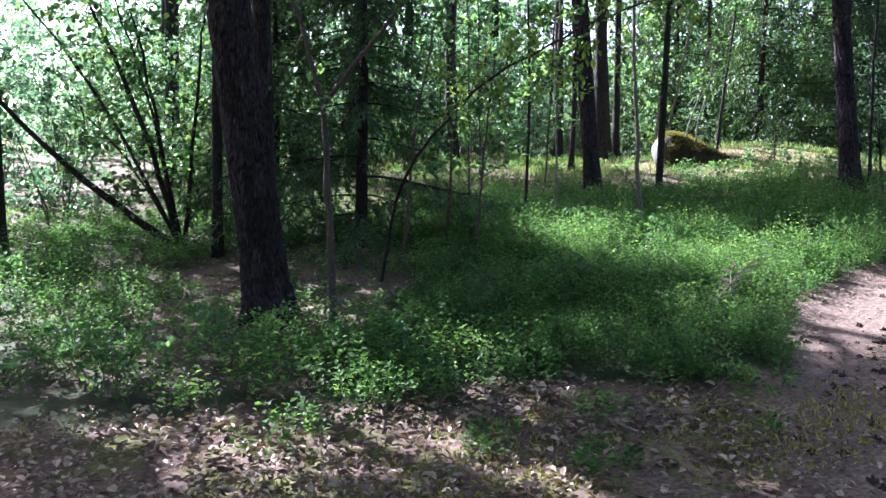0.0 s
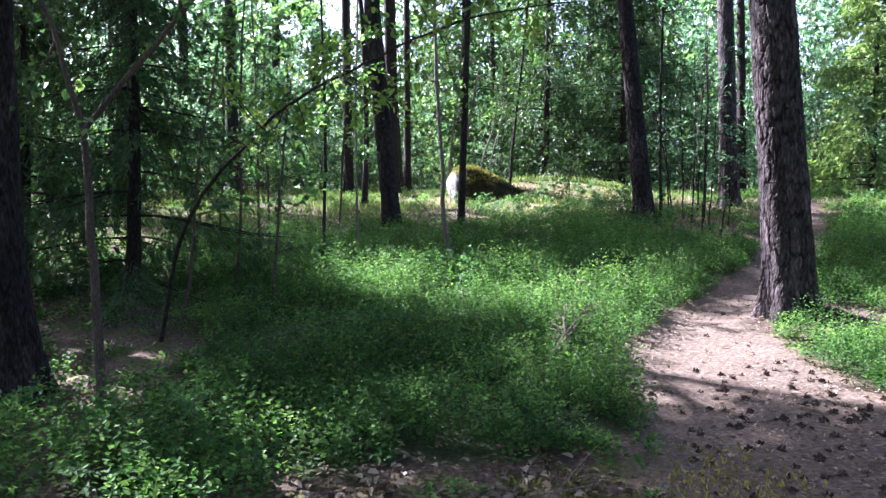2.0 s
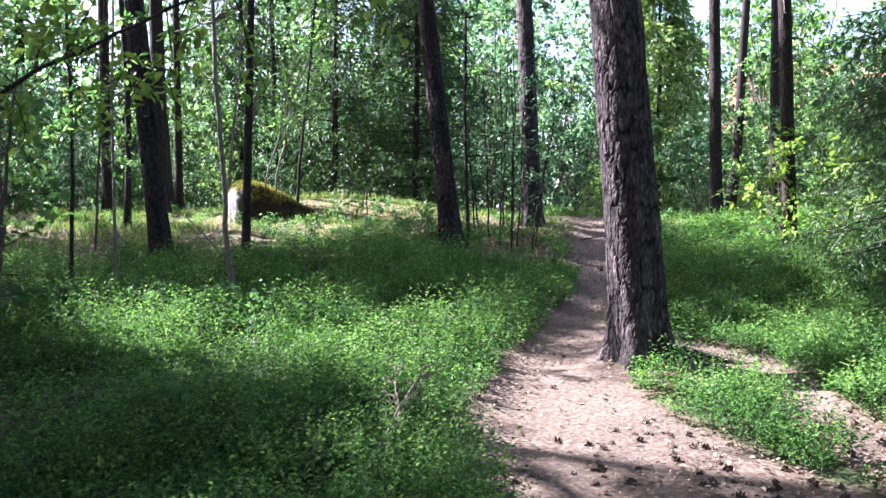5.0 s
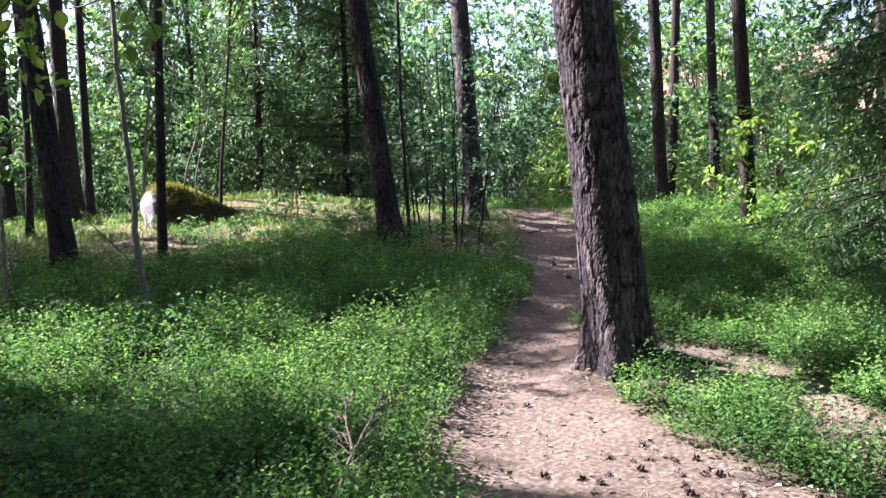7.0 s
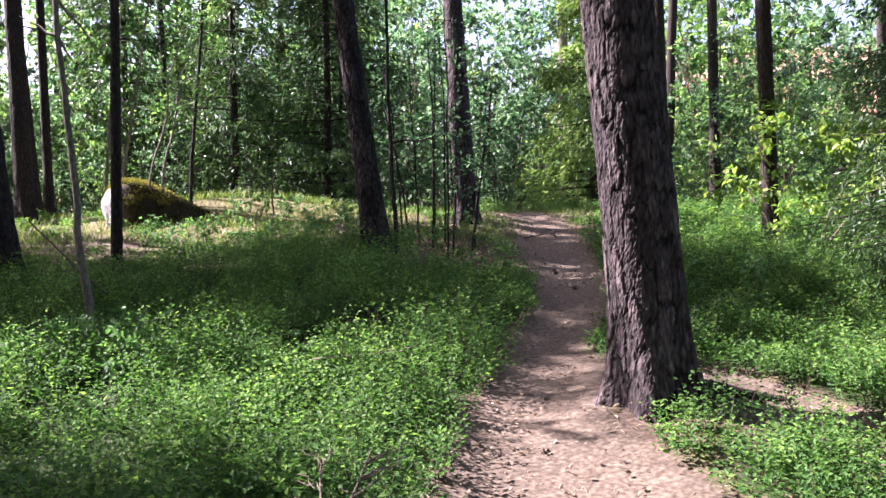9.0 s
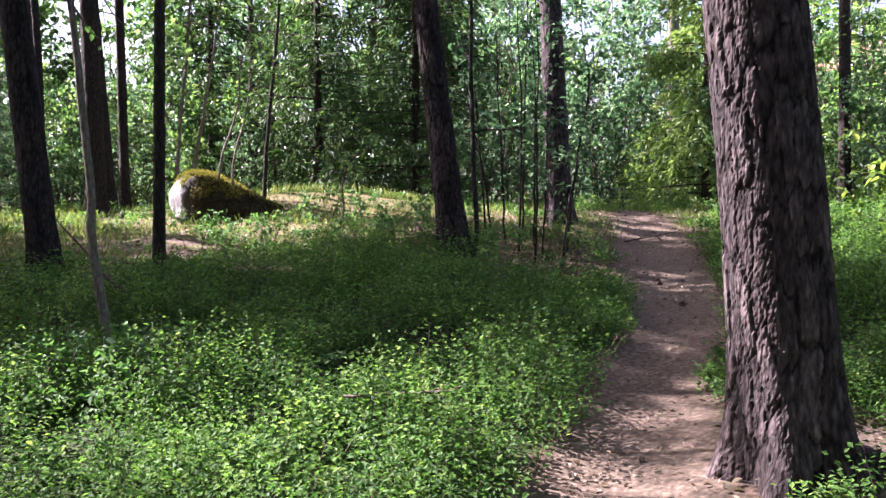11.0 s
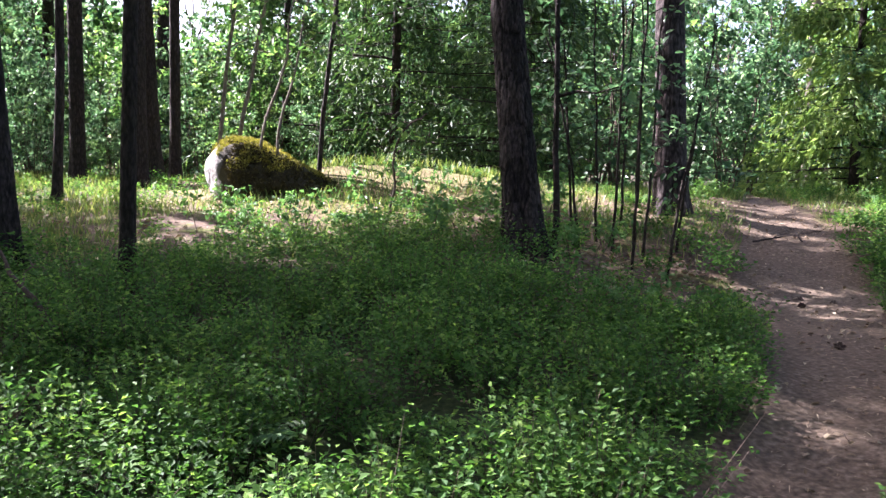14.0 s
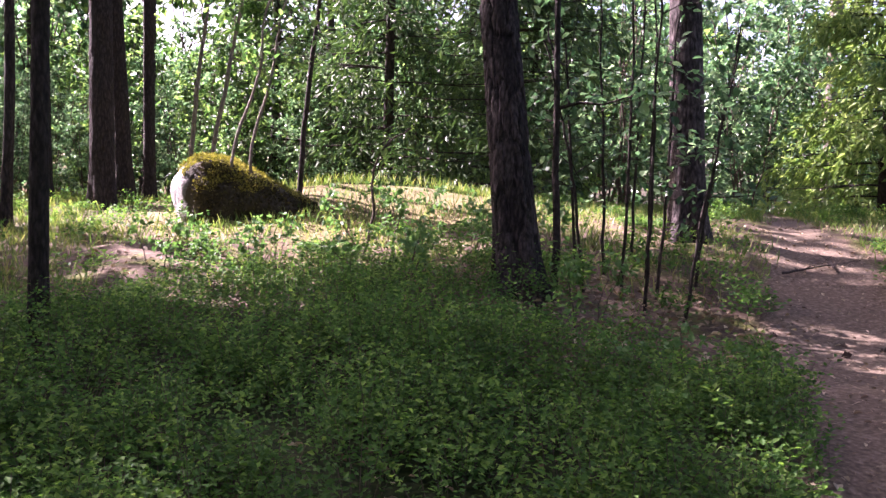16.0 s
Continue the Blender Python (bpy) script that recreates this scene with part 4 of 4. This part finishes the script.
scatter_copies([small], [(-2.6, 6.1), (-3.3, 6.0), (-2.2, 5.6), (-3.8, 7.0), (-1.9, 5.3), (-0.4, 5.6), (0.2, 7.6), (0.9, 6.9), (1.0, 8.9), (1.9, 9.0), (1.6, 9.5), (2.2, 9.3), (0.4, 9.6), (5.35, 10.1), (4.3, 12.3), (4.9, 12.6), (5.6, 13.2), (5.0, 14.2), (5.9, 14.5), (5.5, 11.25), (6.3, 13.9), (3.6, 12.6),
               (-4.2, 8.2), (-3.4, 8.6), (-1.4, 5.9), (7.4, 9.2), (6.4, 8.2), (8.6, 11.0), (9.2, 12.2), (3.4, 13.1), (4.1, 13.4), (5.3, 12.6), (4.6, 11.9), (5.9, 12.7), (4.9, 13.3), (6.1, 13.3), (3.9, 12.8)], 0.6, 1.25, 0.02)


# ---- ferns ----
def fern(x, y, size, label):
    t = thing("fern", (x, y, gz(x, y) - 0.01), label, "fern", "ferns")
    for k in range(6):
        a = k * 1.05 + rng.uniform(-0.3, 0.3)
        u = np.linspace(0, 1, 12)
        d = np.array([math.cos(a), math.sin(a), 0])
        C = d * (size * 0.75 * u)[:, None] + np.array([0, 0, 1.0]) * (size * (0.85 * u - 0.5 * u * u))[:, None]
        pile = Pile()
        pile.add(*tube(C, np.linspace(0.003, 0.001, 12), 4))
        side = np.array([-d[1], d[0], 0])
        for sgn in (-1, 1):
            i = np.arange(2, 12)
            L = size * 0.30 * np.sin(np.pi * (0.12 + 0.85 * (i - 2) / 10))
            pile.add(*leaves(C[i], side * sgn + d * 0.45 + np.zeros((10, 3)), np.tile([0, 0, 1.0], (10, 1)), L, np.full(10, size * 0.075)))
        part("frond", pile.mesh("frond", LEAF_FERN), t)


for x, y, sz in ((1.15, 7.55, 0.42), (1.65, 6.35, 0.36), (-0.6, 5.3, 0.34), (5.42, 10.05, 0.34), (1.95, 9.15, 0.4), (3.1, 9.3, 0.34), (-2.9, 5.7, 0.36), (4.5, 12.9, 0.36), (7.2, 9.4, 0.4), (6.2, 6.2, 0.36), (0.3, 6.4, 0.34)):
    fern(x, y, sz, "pale green fern spreading above the bilberry")


# ---- boulder ----
def build_boulder(x, y):
    z = gz(x, y)
    t = thing("boulder", (x, y, z - 0.05), "mossy granite boulder with its sunlit bare side coloured paler", "rock")
    bm = bmesh.new()
    bmesh.ops.create_icosphere(bm, subdivisions=6, radius=1.0)
    for v in bm.verts:
        p = v.co.copy()
        d = 1 + 0.16 * noise.noise(p * 1.4 + Vector((3, 1, 0))) + 0.07 * noise.noise(p * 3.1) + 0.02 * noise.noise(p * 9)
        # steep and high at one end, a long back sloping down to the other
        slope = min(1.0, max(0.0, (p.x + 0.75) / 1.6))
        slope = slope * slope * (3 - 2 * slope)
        q = Vector(((0.14 + p.x * (0.56 if p.x < 0 else 0.80)) * d, p.y * 0.45 * d, max(-0.15, p.z * 0.60 * (1 - 0.74 * slope) * d)))
        v.co = q + Vector((0, 0, 0.08))
    me = bpy.data.meshes.new("rock")
    bm.to_mesh(me)
    pts = np.array([(v.co.x, v.co.y, v.co.z) for v in bm.verts])
    nrm = np.array([tuple(v.normal) for v in bm.verts])
    bm.free()
    for p in me.polygons:
        p.use_smooth = True
    me.materials.append(boulder_material())
    part("rock", me, t)
    patch = np.array([noise.noise(Vector(p) * 5.0) for p in pts])
    top = np.where((nrm[:, 2] > 0.42 + 0.5 * patch + 0.35 * np.clip(pts[:, 0], 0, 1)) & (pts[:, 0] > -0.34))[0]
    pick = rng.choice(top, 12000)
    m = len(pick)
    L = rng.uniform(0.01, 0.026, m)
    pile = Pile()
    pile.add(*leaves(pts[pick] + rng.standard_normal((m, 3)) * 0.012, nrm[pick] + rand_dirs(m) * 0.8, rand_dirs(m), L, L * 0.6))
    part("moss", pile.mesh("moss", MOSS_TUFT), t, "thick yellow-green moss cushion")
    # dark tufts over the front paint in the shade of the backlit face
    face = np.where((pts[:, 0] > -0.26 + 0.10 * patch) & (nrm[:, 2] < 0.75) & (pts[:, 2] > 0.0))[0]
    pick = rng.choice(face, 9000)
    m = len(pick)
    L = rng.uniform(0.015, 0.04, m)
    pile = Pile()
    pile.add(*leaves(pts[pick] + rng.standard_normal((m, 3)) * 0.012, nrm[pick] * 0.6 + rand_dirs(m) * 0.8 + np.array([0, 0, -0.5]), rand_dirs(m), L, L * 0.6))
    part("shaded_moss", pile.mesh("shaded_moss", MOSS_SHADED), t, "moss on the boulder's face, coloured dark brown for its shade")


build_boulder(3.98, 15.2)


# ---- a house far behind the leaves ----
def build_house(x, y, turn):
    z = gz(x, y)
    t = new("house")
    t.matrix_basis = pose(x, y, z - 0.05, 0, 0, turn)
    tagged(t, "pale house with an orange tiled roof behind trees", "house")
    def box(name, a, b, mat, parent, label=""):
        bm = bmesh.new()
        bmesh.ops.create_cube(bm, size=1.0)
        for v in bm.verts:
            v.co = Vector([(a[k] + b[k]) / 2 + v.co[k] * (b[k] - a[k]) for k in range(3)])
        bmesh.ops.bevel(bm, geom=bm.edges[:], offset=0.02, segments=1, affect="EDGES")
        me = bpy.data.meshes.new(name)
        bm.to_mesh(me)
        bm.free()
        me.materials.append(mat)
        return part(name, me, parent, label)
    wallm = plain_material("render_wall", (0.55, 0.5, 0.42), (0.68, 0.63, 0.55), 3.0)
    tile = plain_material("roof_tile", (0.26, 0.13, 0.08), (0.36, 0.19, 0.12), 9.0)
    glass, n, l, b = material("window_glass", 0.05, 0.6)
    b.inputs["Base Color"].default_value = (0.04, 0.05, 0.06, 1)
    white = plain_material("white_paint", (0.7, 0.7, 0.68), (0.8, 0.8, 0.78), 6.0)
    box("wall", (-6, -4, 0), (6, 4, 3.0), wallm, t)
    for s in (-1, 1):
        bm = bmesh.new()
        vs = [bm.verts.new(p) for p in ((-6.5, s * 4.6, 2.75), (6.5, s * 4.6, 2.75), (6.5, 0, 5.6), (-6.5, 0, 5.6), (-6.5, s * 4.6, 2.9), (6.5, s * 4.6, 2.9), (6.5, 0, 5.75), (-6.5, 0, 5.75))]
        for f in ((0, 1, 2, 3), (4, 5, 6, 7), (0, 1, 5, 4), (2, 3, 7, 6), (1, 2, 6, 5), (3, 0, 4, 7)):
            bm.faces.new([vs[k] for k in f])
        bmesh.ops.recalc_face_normals(bm, faces=bm.faces[:])
        me = bpy.data.meshes.new("roof")
        bm.to_mesh(me)
        bm.free()
        me.materials.append(tile)
        roof = part("roof", me, t, "orange clay tile roof slope")
    box("chimney", (1.5, -0.4, 5.0), (2.2, 0.4, 6.6), wallm, t)
    for wx in (-4.0, -1.3, 1.3, 4.0):
        wz = 0.9
        w = box("window", (wx - 0.55, -4.05, wz), (wx + 0.55, -3.99, wz + 1.2), white, t)
        box("pane", (wx - 0.46, -4.07, wz + 0.09), (wx + 0.46, -4.055, wz + 1.11), glass, w)


build_house(30, 22, -50)


# ---- loose wood on the ground ----
def stick(name, x, y, length, turn, r, label, side=4, lift=0.02, rise=0.0, mat=DEAD_WOOD):
    t = thing(name, (x, y, gz(x, y) + lift), label, "stick", "fallen sticks")
    n = 12
    u = np.linspace(0, 1, n)
    a = radians(turn)
    C = np.stack([math.cos(a) * length * u, math.sin(a) * length * u, rise * u], 1)
    C[1:, :2] += np.cumsum(rng.standard_normal((n - 1, 2)) * length * 0.012, 0)
    C[:, 2] += height(x + C[:, 0], y + C[:, 1]) - gz(x, y)
    part("main_stem", mesh_of("main_stem", *tube(C, np.linspace(r, r * 0.35, n), 7, 0.08), mat, True), t)
    for _ in range(side):
        i = rng.integers(3, n - 1)
        b = a + rng.choice([-1, 1]) * rng.uniform(0.4, 1.0)
        ln = length * rng.uniform(0.15, 0.4)
        d = np.array([math.cos(b), math.sin(b), rng.uniform(0.05, 0.5)])
        q = [C[i] + d * ln * k / 5 + rng.standard_normal(3) * 0.006 for k in range(6)]
        part("side_twig", mesh_of("side_twig", *tube(q, np.linspace(r * 0.4, 0.0015, 6), 5), mat, True), t)
    return t


stick("dry_branch", 1.82, 6.02, 0.5, 40, 0.009, "dry pale branch with upright twigs in bilberry", 16, 0.14, 0.30)
stick("dry_branch", 2.0, 6.15, 0.4, 70, 0.007, "bleached dead branch sticking out of bushes", 14, 0.14, 0.26)
stick("fallen_twig", 0.62, 4.35, 0.85, 8, 0.007, "pale fallen twig lying across leaf litter", 4, 0.06)
stick("fallen_twig", 0.95, 4.15, 0.45, 120, 0.008, "short pale twig lying on leaf litter", 2, 0.05)
stick("fallen_branch", 7.55, 12.1, 0.55, 8, 0.010, "dark fallen branch lying across the path", 7, 0.01, 0.0, BARK_DARK)
stick("fallen_branch", 7.95, 12.0, 0.4, 60, 0.008, "crooked dark branch lying across the path", 5, 0.01, 0.0, BARK_DARK)
stick("fallen_branch", 0.0, 7.2, 0.9, 20, 0.010, "bare broken branch lying under the spruce", 5, 0.10, 0.1, BARK_SMOOTH)
stick("fallen_twig", 3.0, 8.35, 0.5, -30, 0.007, "thin white twig caught in bilberry", 3, 0.2, 0.05)
stick("fallen_branch", 2.5, 10.4, 0.7, 130, 0.014, "dark broken branch leaning in bushes", 2, 0.1, 0.55, BARK_TWIG)
for k in range(26):
    y = rng.uniform(4.6, 12)
    x = np.interp(y, [4.0, 5.2, 6.2, 7.2, 8.2, 9.2, 10.4, 11.5, 12.4], [2.7, 2.85, 3.05, 3.55, 4.55, 5.75, 6.65, 7.45, 8.1]) + rng.uniform(-0.5, 0.5)
    stick("fallen_twig", x, y, rng.uniform(0.12, 0.35), rng.uniform(0, 360), 0.004, "small dry twig lying on the path", 1, -0.03)

# surface roots of the big pine
for a, ln in ((-20, 0.95), (-38, 0.7), (15, 0.6)):
    u = np.linspace(0, 1, 12)
    b = radians(a)
    C = np.stack([4.29 + math.cos(b) * (0.1 + ln * u), 7.07 + math.sin(b) * (0.1 + ln * u), np.zeros(12)], 1)
    C[:, :2] += np.cumsum(rng.standard_normal((12, 2)) * 0.02, 0)
    C[:, 2] = height(C[:, 0], C[:, 1]) + 0.05 * (1 - u) ** 1.5 - 0.06 * u
    r = thing("pine_root", (0, 0, 0), "gnarled pine root surfacing from the soil", "root", "pine roots")
    part("root_bark", mesh_of("root_bark", *tube(C, np.linspace(0.05, 0.015, 12), 9, 0.1), BARK_DARK, True), r)


# ---- pine cones ----
def cone_mesh():
    pile = Pile()
    for k in range(16):
        f = k / 15
        a = k * 2.4
        c = np.array([[0, 0, 0.0]])
        rr = 0.021 * math.sin(math.pi * (0.12 + 0.8 * f))
        p = np.array([[math.cos(a) * rr * 0.4, math.sin(a) * rr * 0.4, 0.05 * f]])
        w = np.array([[math.cos(a), math.sin(a), 0.5]])
        pile.add(*leaves(p, w, np.array([[0, 0, 1.0]]), np.array([rr * 1.3]), np.array([0.02]), 0.1, True))
    core, f = tube([(0, 0, 0), (0, 0, 0.02), (0, 0, 0.05)], [0.008, 0.016, 0.004], 6)
    pile.add(core, f)
    return pile.mesh("cone", CONE)


CONE_MESH = cone_mesh()
made = 0
while made < 290:
    x, y = rng.uniform(1.0, 7.5), rng.uniform(3.6, 11.5)
    if path_amount(x, y) < 0.5 or rng.random() > (1.0 if y < 6.2 else 0.10):
        continue
    made += 1
    c = new("pine_cone", CONE_MESH)
    c.matrix_basis = pose(x, y, gz(x, y) - 0.025, rng.uniform(60, 110), 0, rng.uniform(0, 360)) @ Matrix.Scale(rng.uniform(0.65, 1.1), 4)
    tagged(c, "dark open pine cone lying on the path", "pine cone", "pine cones on the path")


# ---- carpets ----
def bilberry():
    """Low domed clumps of leafy shoots: leaves lie in flat sprays near the top of each shoot."""
    sets = {"bilberry_bushes": Pile(), "bilberry_shoots": Pile()}
    stems = []
    for near in (True, False):
        x0, x1, y0, y1, per_m2 = (-0.7, 7.9, 4.3, 12.3, 40) if near else (-9, 12, 3.2, 17.5, 26)
        m0 = int((x1 - x0) * (y1 - y0) * per_m2)
        cx, cy = rng.uniform(x0, x1, m0), rng.uniform(y0, y1, m0)
        close = ((cx - 3.6) / 4.2) ** 2 + ((cy - 8.3) / 3.9) ** 2 < 1
        seen = (close if near else ~close) & (cx > -1.0 - 0.62 * (cy - 3)) & (cx < 4.5 + 0.8 * cy)
        amount = carpet_amount(cx, cy)
        keep = seen & (rng.random(m0) < amount)
        cx, cy, amount = cx[keep], cy[keep], amount[keep]
        swell = lumps(cx, cy, 2.4, 9)
        tall = (0.15 + 0.13 * swell + 0.12 * lumps(cx, cy, 5.5, 19) ** 1.5) * rng.uniform(0.55, 1.5, len(cx)) * (0.45 + 0.55 * amount ** 0.7)
        per = 30 if near else 18
        dome = rng.uniform(0.10, 0.21, len(cx)) * (1.0 if near else 1.2)
        ang, rad = rng.random((len(cx), per)) * 6.28, np.sqrt(rng.random((len(cx), per)))
        ox, oy = np.cos(ang) * rad, np.sin(ang) * rad
        x = (cx[:, None] + ox * dome[:, None] * 0.7).ravel()
        y = (cy[:, None] + oy * dome[:, None] * 0.7).ravel()
        h = (tall[:, None] * (1.1 - 0.62 * rad ** 2) * rng.uniform(0.85, 1.12, rad.shape)).ravel()
        lean = np.stack([ox.ravel(), oy.ravel()], 1) * 0.6 + rng.standard_normal((len(x), 2)) * 0.18
        off = path_amount(x, y) < 0.6
        x, y, h, lean = x[off], y[off], h[off], lean[off]
        n, z = len(x), height(x, y)
        young = np.repeat(rng.random(len(cx)) ** 1.5, per)[off] > rng.random(n) * 0.95
        m, size = (10, 0.0245) if near else (8, 0.036)
        fan = rng.random(n) * 6.28
        for k in range(m):
            f = 0.30 + 0.74 * ((k + rng.random(n)) / m) ** 0.85
            at = np.stack([x + lean[:, 0] * h * f, y + lean[:, 1] * h * f, z + h * f], 1)
            a = fan + (k % 2) * 3.14 + rng.standard_normal(n) * 0.4
            way = np.stack([np.cos(a) + lean[:, 0] * 0.9, np.sin(a) + lean[:, 1] * 0.9, rng.uniform(0.1, 0.9, n)], 1)
            at[:, :2] += way[:, :2] * rng.uniform(0.0, 0.035, n)[:, None]
            L = size * rng.uniform(0.65, 1.35, n)
            top = np.stack([lean[:, 0] * 0.7, lean[:, 1] * 0.7, np.ones(n)], 1) + rand_dirs(n) * 0.55
            v, q = leaves(at, way, top, L, L * rng.uniform(0.55, 0.72, n), 0.16)
            v = v.reshape(n, 4, 3)
            tip = young & (k >= m - 5)
            for name, here in (("bilberry_bushes", ~tip), ("bilberry_shoots", tip)):
                c = int(here.sum())
                if c:
                    sets[name].add(v[here].reshape(-1, 3), np.arange(c * 4).reshape(c, 4))
        some = rng.random(n) < (0.4 if near else 0.12)
        w, a = rng.uniform(0.0012, 0.0024, int(some.sum())), rng.random(int(some.sum())) * 3.14
        side = np.stack([np.cos(a) * w, np.sin(a) * w, 0 * w], 1)
        b0 = np.stack([x[some], y[some], z[some] - 0.02], 1)
        b1 = np.stack([x[some] + lean[some, 0] * h[some], y[some] + lean[some, 1] * h[some], z[some] + h[some]], 1)
        stems.append(np.stack([b0 - side, b0 + side, b1 + side * 0.4, b1 - side * 0.4], 1).reshape(-1, 3))
    for name, mat, lab in (("bilberry_bushes", LEAF_BILBERRY, "dense low green bilberry bushes covering the forest floor"),
                           ("bilberry_shoots", LEAF_TIP, "light green young shoots on top of the bilberry bushes")):
        tagged(new(name, sets[name].mesh(name, mat)), lab, "bilberry", kind="stuff")
    v = np.concatenate(stems)
    ob = new("bilberry_stems", mesh_of("bilberry_stems", v, np.arange(len(v)).reshape(-1, 4), BARK_TWIG))
    tagged(ob, "thin brown woody stems inside the bilberry bushes", "bilberry", kind="stuff")


def grass():
    n = 125000
    x, y = rng.uniform(-3, 12, n), rng.uniform(10.5, 20, n)
    d = np.clip((y - 11.5) / 1.5, 0, 1) * (1 - np.clip(path_amount(x, y) * 1.5, 0, 1)) * lumps(x, y, 2.5, 12) * (1 - 0.35 * mound_amount(x, y))
    keep = rng.random(n) < d
    x, y = x[keep], y[keep]
    n = len(x)
    a = rng.random(n) * 6.28
    way = np.stack([np.cos(a) * 0.45, np.sin(a) * 0.45, np.ones(n)], 1)
    L = rng.uniform(0.05, 0.16, n)
    v, q = leaves(np.stack([x, y, height(x, y) - 0.01], 1), way, rand_dirs(n), L, rng.uniform(0.006, 0.012, n), 0.1)
    tagged(new("grass", mesh_of("grass", v, q, GRASS)), "sunlit tufts of thin green and straw-coloured grass", "grass", kind="stuff")


def litter():
    n = 150000
    x, y = rng.uniform(-6, 10, n), rng.uniform(2.6, 15, n)
    d = 0.16 * (1 - 0.8 * carpet_amount(x, y)) + 0.95 * bare_amount(x, y) + 0.35 * np.exp(-(((x + 1.2) / 2.0) ** 2 + ((y - 7.6) / 1.9) ** 2)) + 0.45 * np.exp(-(((x - 5.9) / 0.9) ** 2 + ((y - 11.3) / 1.1) ** 2))
    d = np.where(path_amount(x, y) > 0.5, np.where(y < 5.6, 0.55, 0.18), d)
    keep = rng.random(n) < d * (0.4 + 0.6 * lumps(x, y, 3.0, 21))
    x, y = x[keep], y[keep]
    n = len(x)
    a = rng.random(n) * 6.28
    way = np.stack([np.cos(a), np.sin(a), rng.standard_normal(n) * 0.25], 1)
    worn = path_amount(x, y)
    L = rng.uniform(0.02, 0.065, n) * (1 - 0.4 * worn)
    z = height(x, y) + rng.uniform(0.0, 0.03, n) * (1 - 0.6 * worn) - 0.02 * worn + 0.008
    v, q = leaves(np.stack([x, y, z], 1), way, rand_dirs(n) * 0.45 + np.array([0, 0, 1.0]), L, L * rng.uniform(0.4, 0.75, n), 0.3, True)
    tagged(new("leaf_litter", mesh_of("leaf_litter", v, q, LITTER)), "dry brown and grey fallen leaves on the ground", "leaf litter", kind="stuff")
    # fallen pine needles and bits of straw on the worn path
    n = 60000
    x, y = rng.uniform(1.2, 11, n), rng.uniform(3, 14, n)
    keep = (path_amount(x, y) > 0.25) & (rng.random(n) < 0.35 + 0.65 * lumps(x, y, 4.0, 61))
    x, y = x[keep], y[keep]
    n = len(x)
    a = rng.random(n) * 6.28
    L = rng.uniform(0.025, 0.075, n)
    v, q = leaves(np.stack([x, y, height(x, y) - 0.02 * path_amount(x, y) + rng.uniform(0.002, 0.014, n)], 1), np.stack([np.cos(a), np.sin(a), rng.standard_normal(n) * 0.15], 1),
                  np.array([[0, 0, 1.0]]) + rand_dirs(n) * 0.3, L, rng.uniform(0.0025, 0.006, n))
    tagged(new("fallen_needles", mesh_of("fallen_needles", v, q, LITTER)), "dry pale brown pine needles scattered over the path", "pine needles", kind="stuff")


def moss_cushions():
    n = 26000
    x, y = rng.uniform(-5, 2.5, n), rng.uniform(2.8, 5.6, n)
    keep = rng.random(n) < np.clip(lumps(x, y, 2.6, 33) * 2.2 - 1.0, 0, 1) * bare_amount(x, y)
    x, y = x[keep], y[keep]
    n = len(x)
    L = rng.uniform(0.015, 0.04, n)
    v, q = leaves(np.stack([x, y, height(x, y)], 1), rand_dirs(n, 1.3), rand_dirs(n), L, L * 0.4)
    tagged(new("moss_patches", mesh_of("moss_patches", v, q, MOSS_TUFT)), "yellow-green moss patches between fallen leaves", "moss", kind="stuff")


bilberry()
grass()
litter()
moss_cushions()


# ---- woods far off, closing the view all round ----
def far_woods():
    n = 60000
    a = rng.random(n) * 2 * np.pi
    stand = 37 + 5 * np.sin(a * 7) + 3 * np.sin(a * 17 + 1) + rng.uniform(0, 16, n)
    top = 9.5 + 3.0 * np.sin(a * 23 + 2) + 2.0 * np.sin(a * 51) + 2.0 * np.sin(a * 9 + 4)
    z = 0.6 + top * rng.random(n) ** 0.9
    x, y = 3 + np.sin(a) * stand, 8 + np.cos(a) * stand
    L = rng.uniform(0.3, 0.75, n)
    keep = (lumps(a * 60, z * 1.6, 1.0, 44) > 0.24) | (a < 0.45) | (a > 1.15)
    at = np.stack([x, y, z], 1)[keep] + rng.standard_normal((keep.sum(), 3)) * 0.4
    m = len(at)
    v, q = leaves(at, rand_dirs(m), rand_dirs(m, 0.6), L[keep], L[keep] * 0.7)
    tagged(new("far_woods", mesh_of("far_woods", v, q, LEAF_COOL)), "light green leafy woods closing the distance", "woods", kind="stuff")


far_woods()
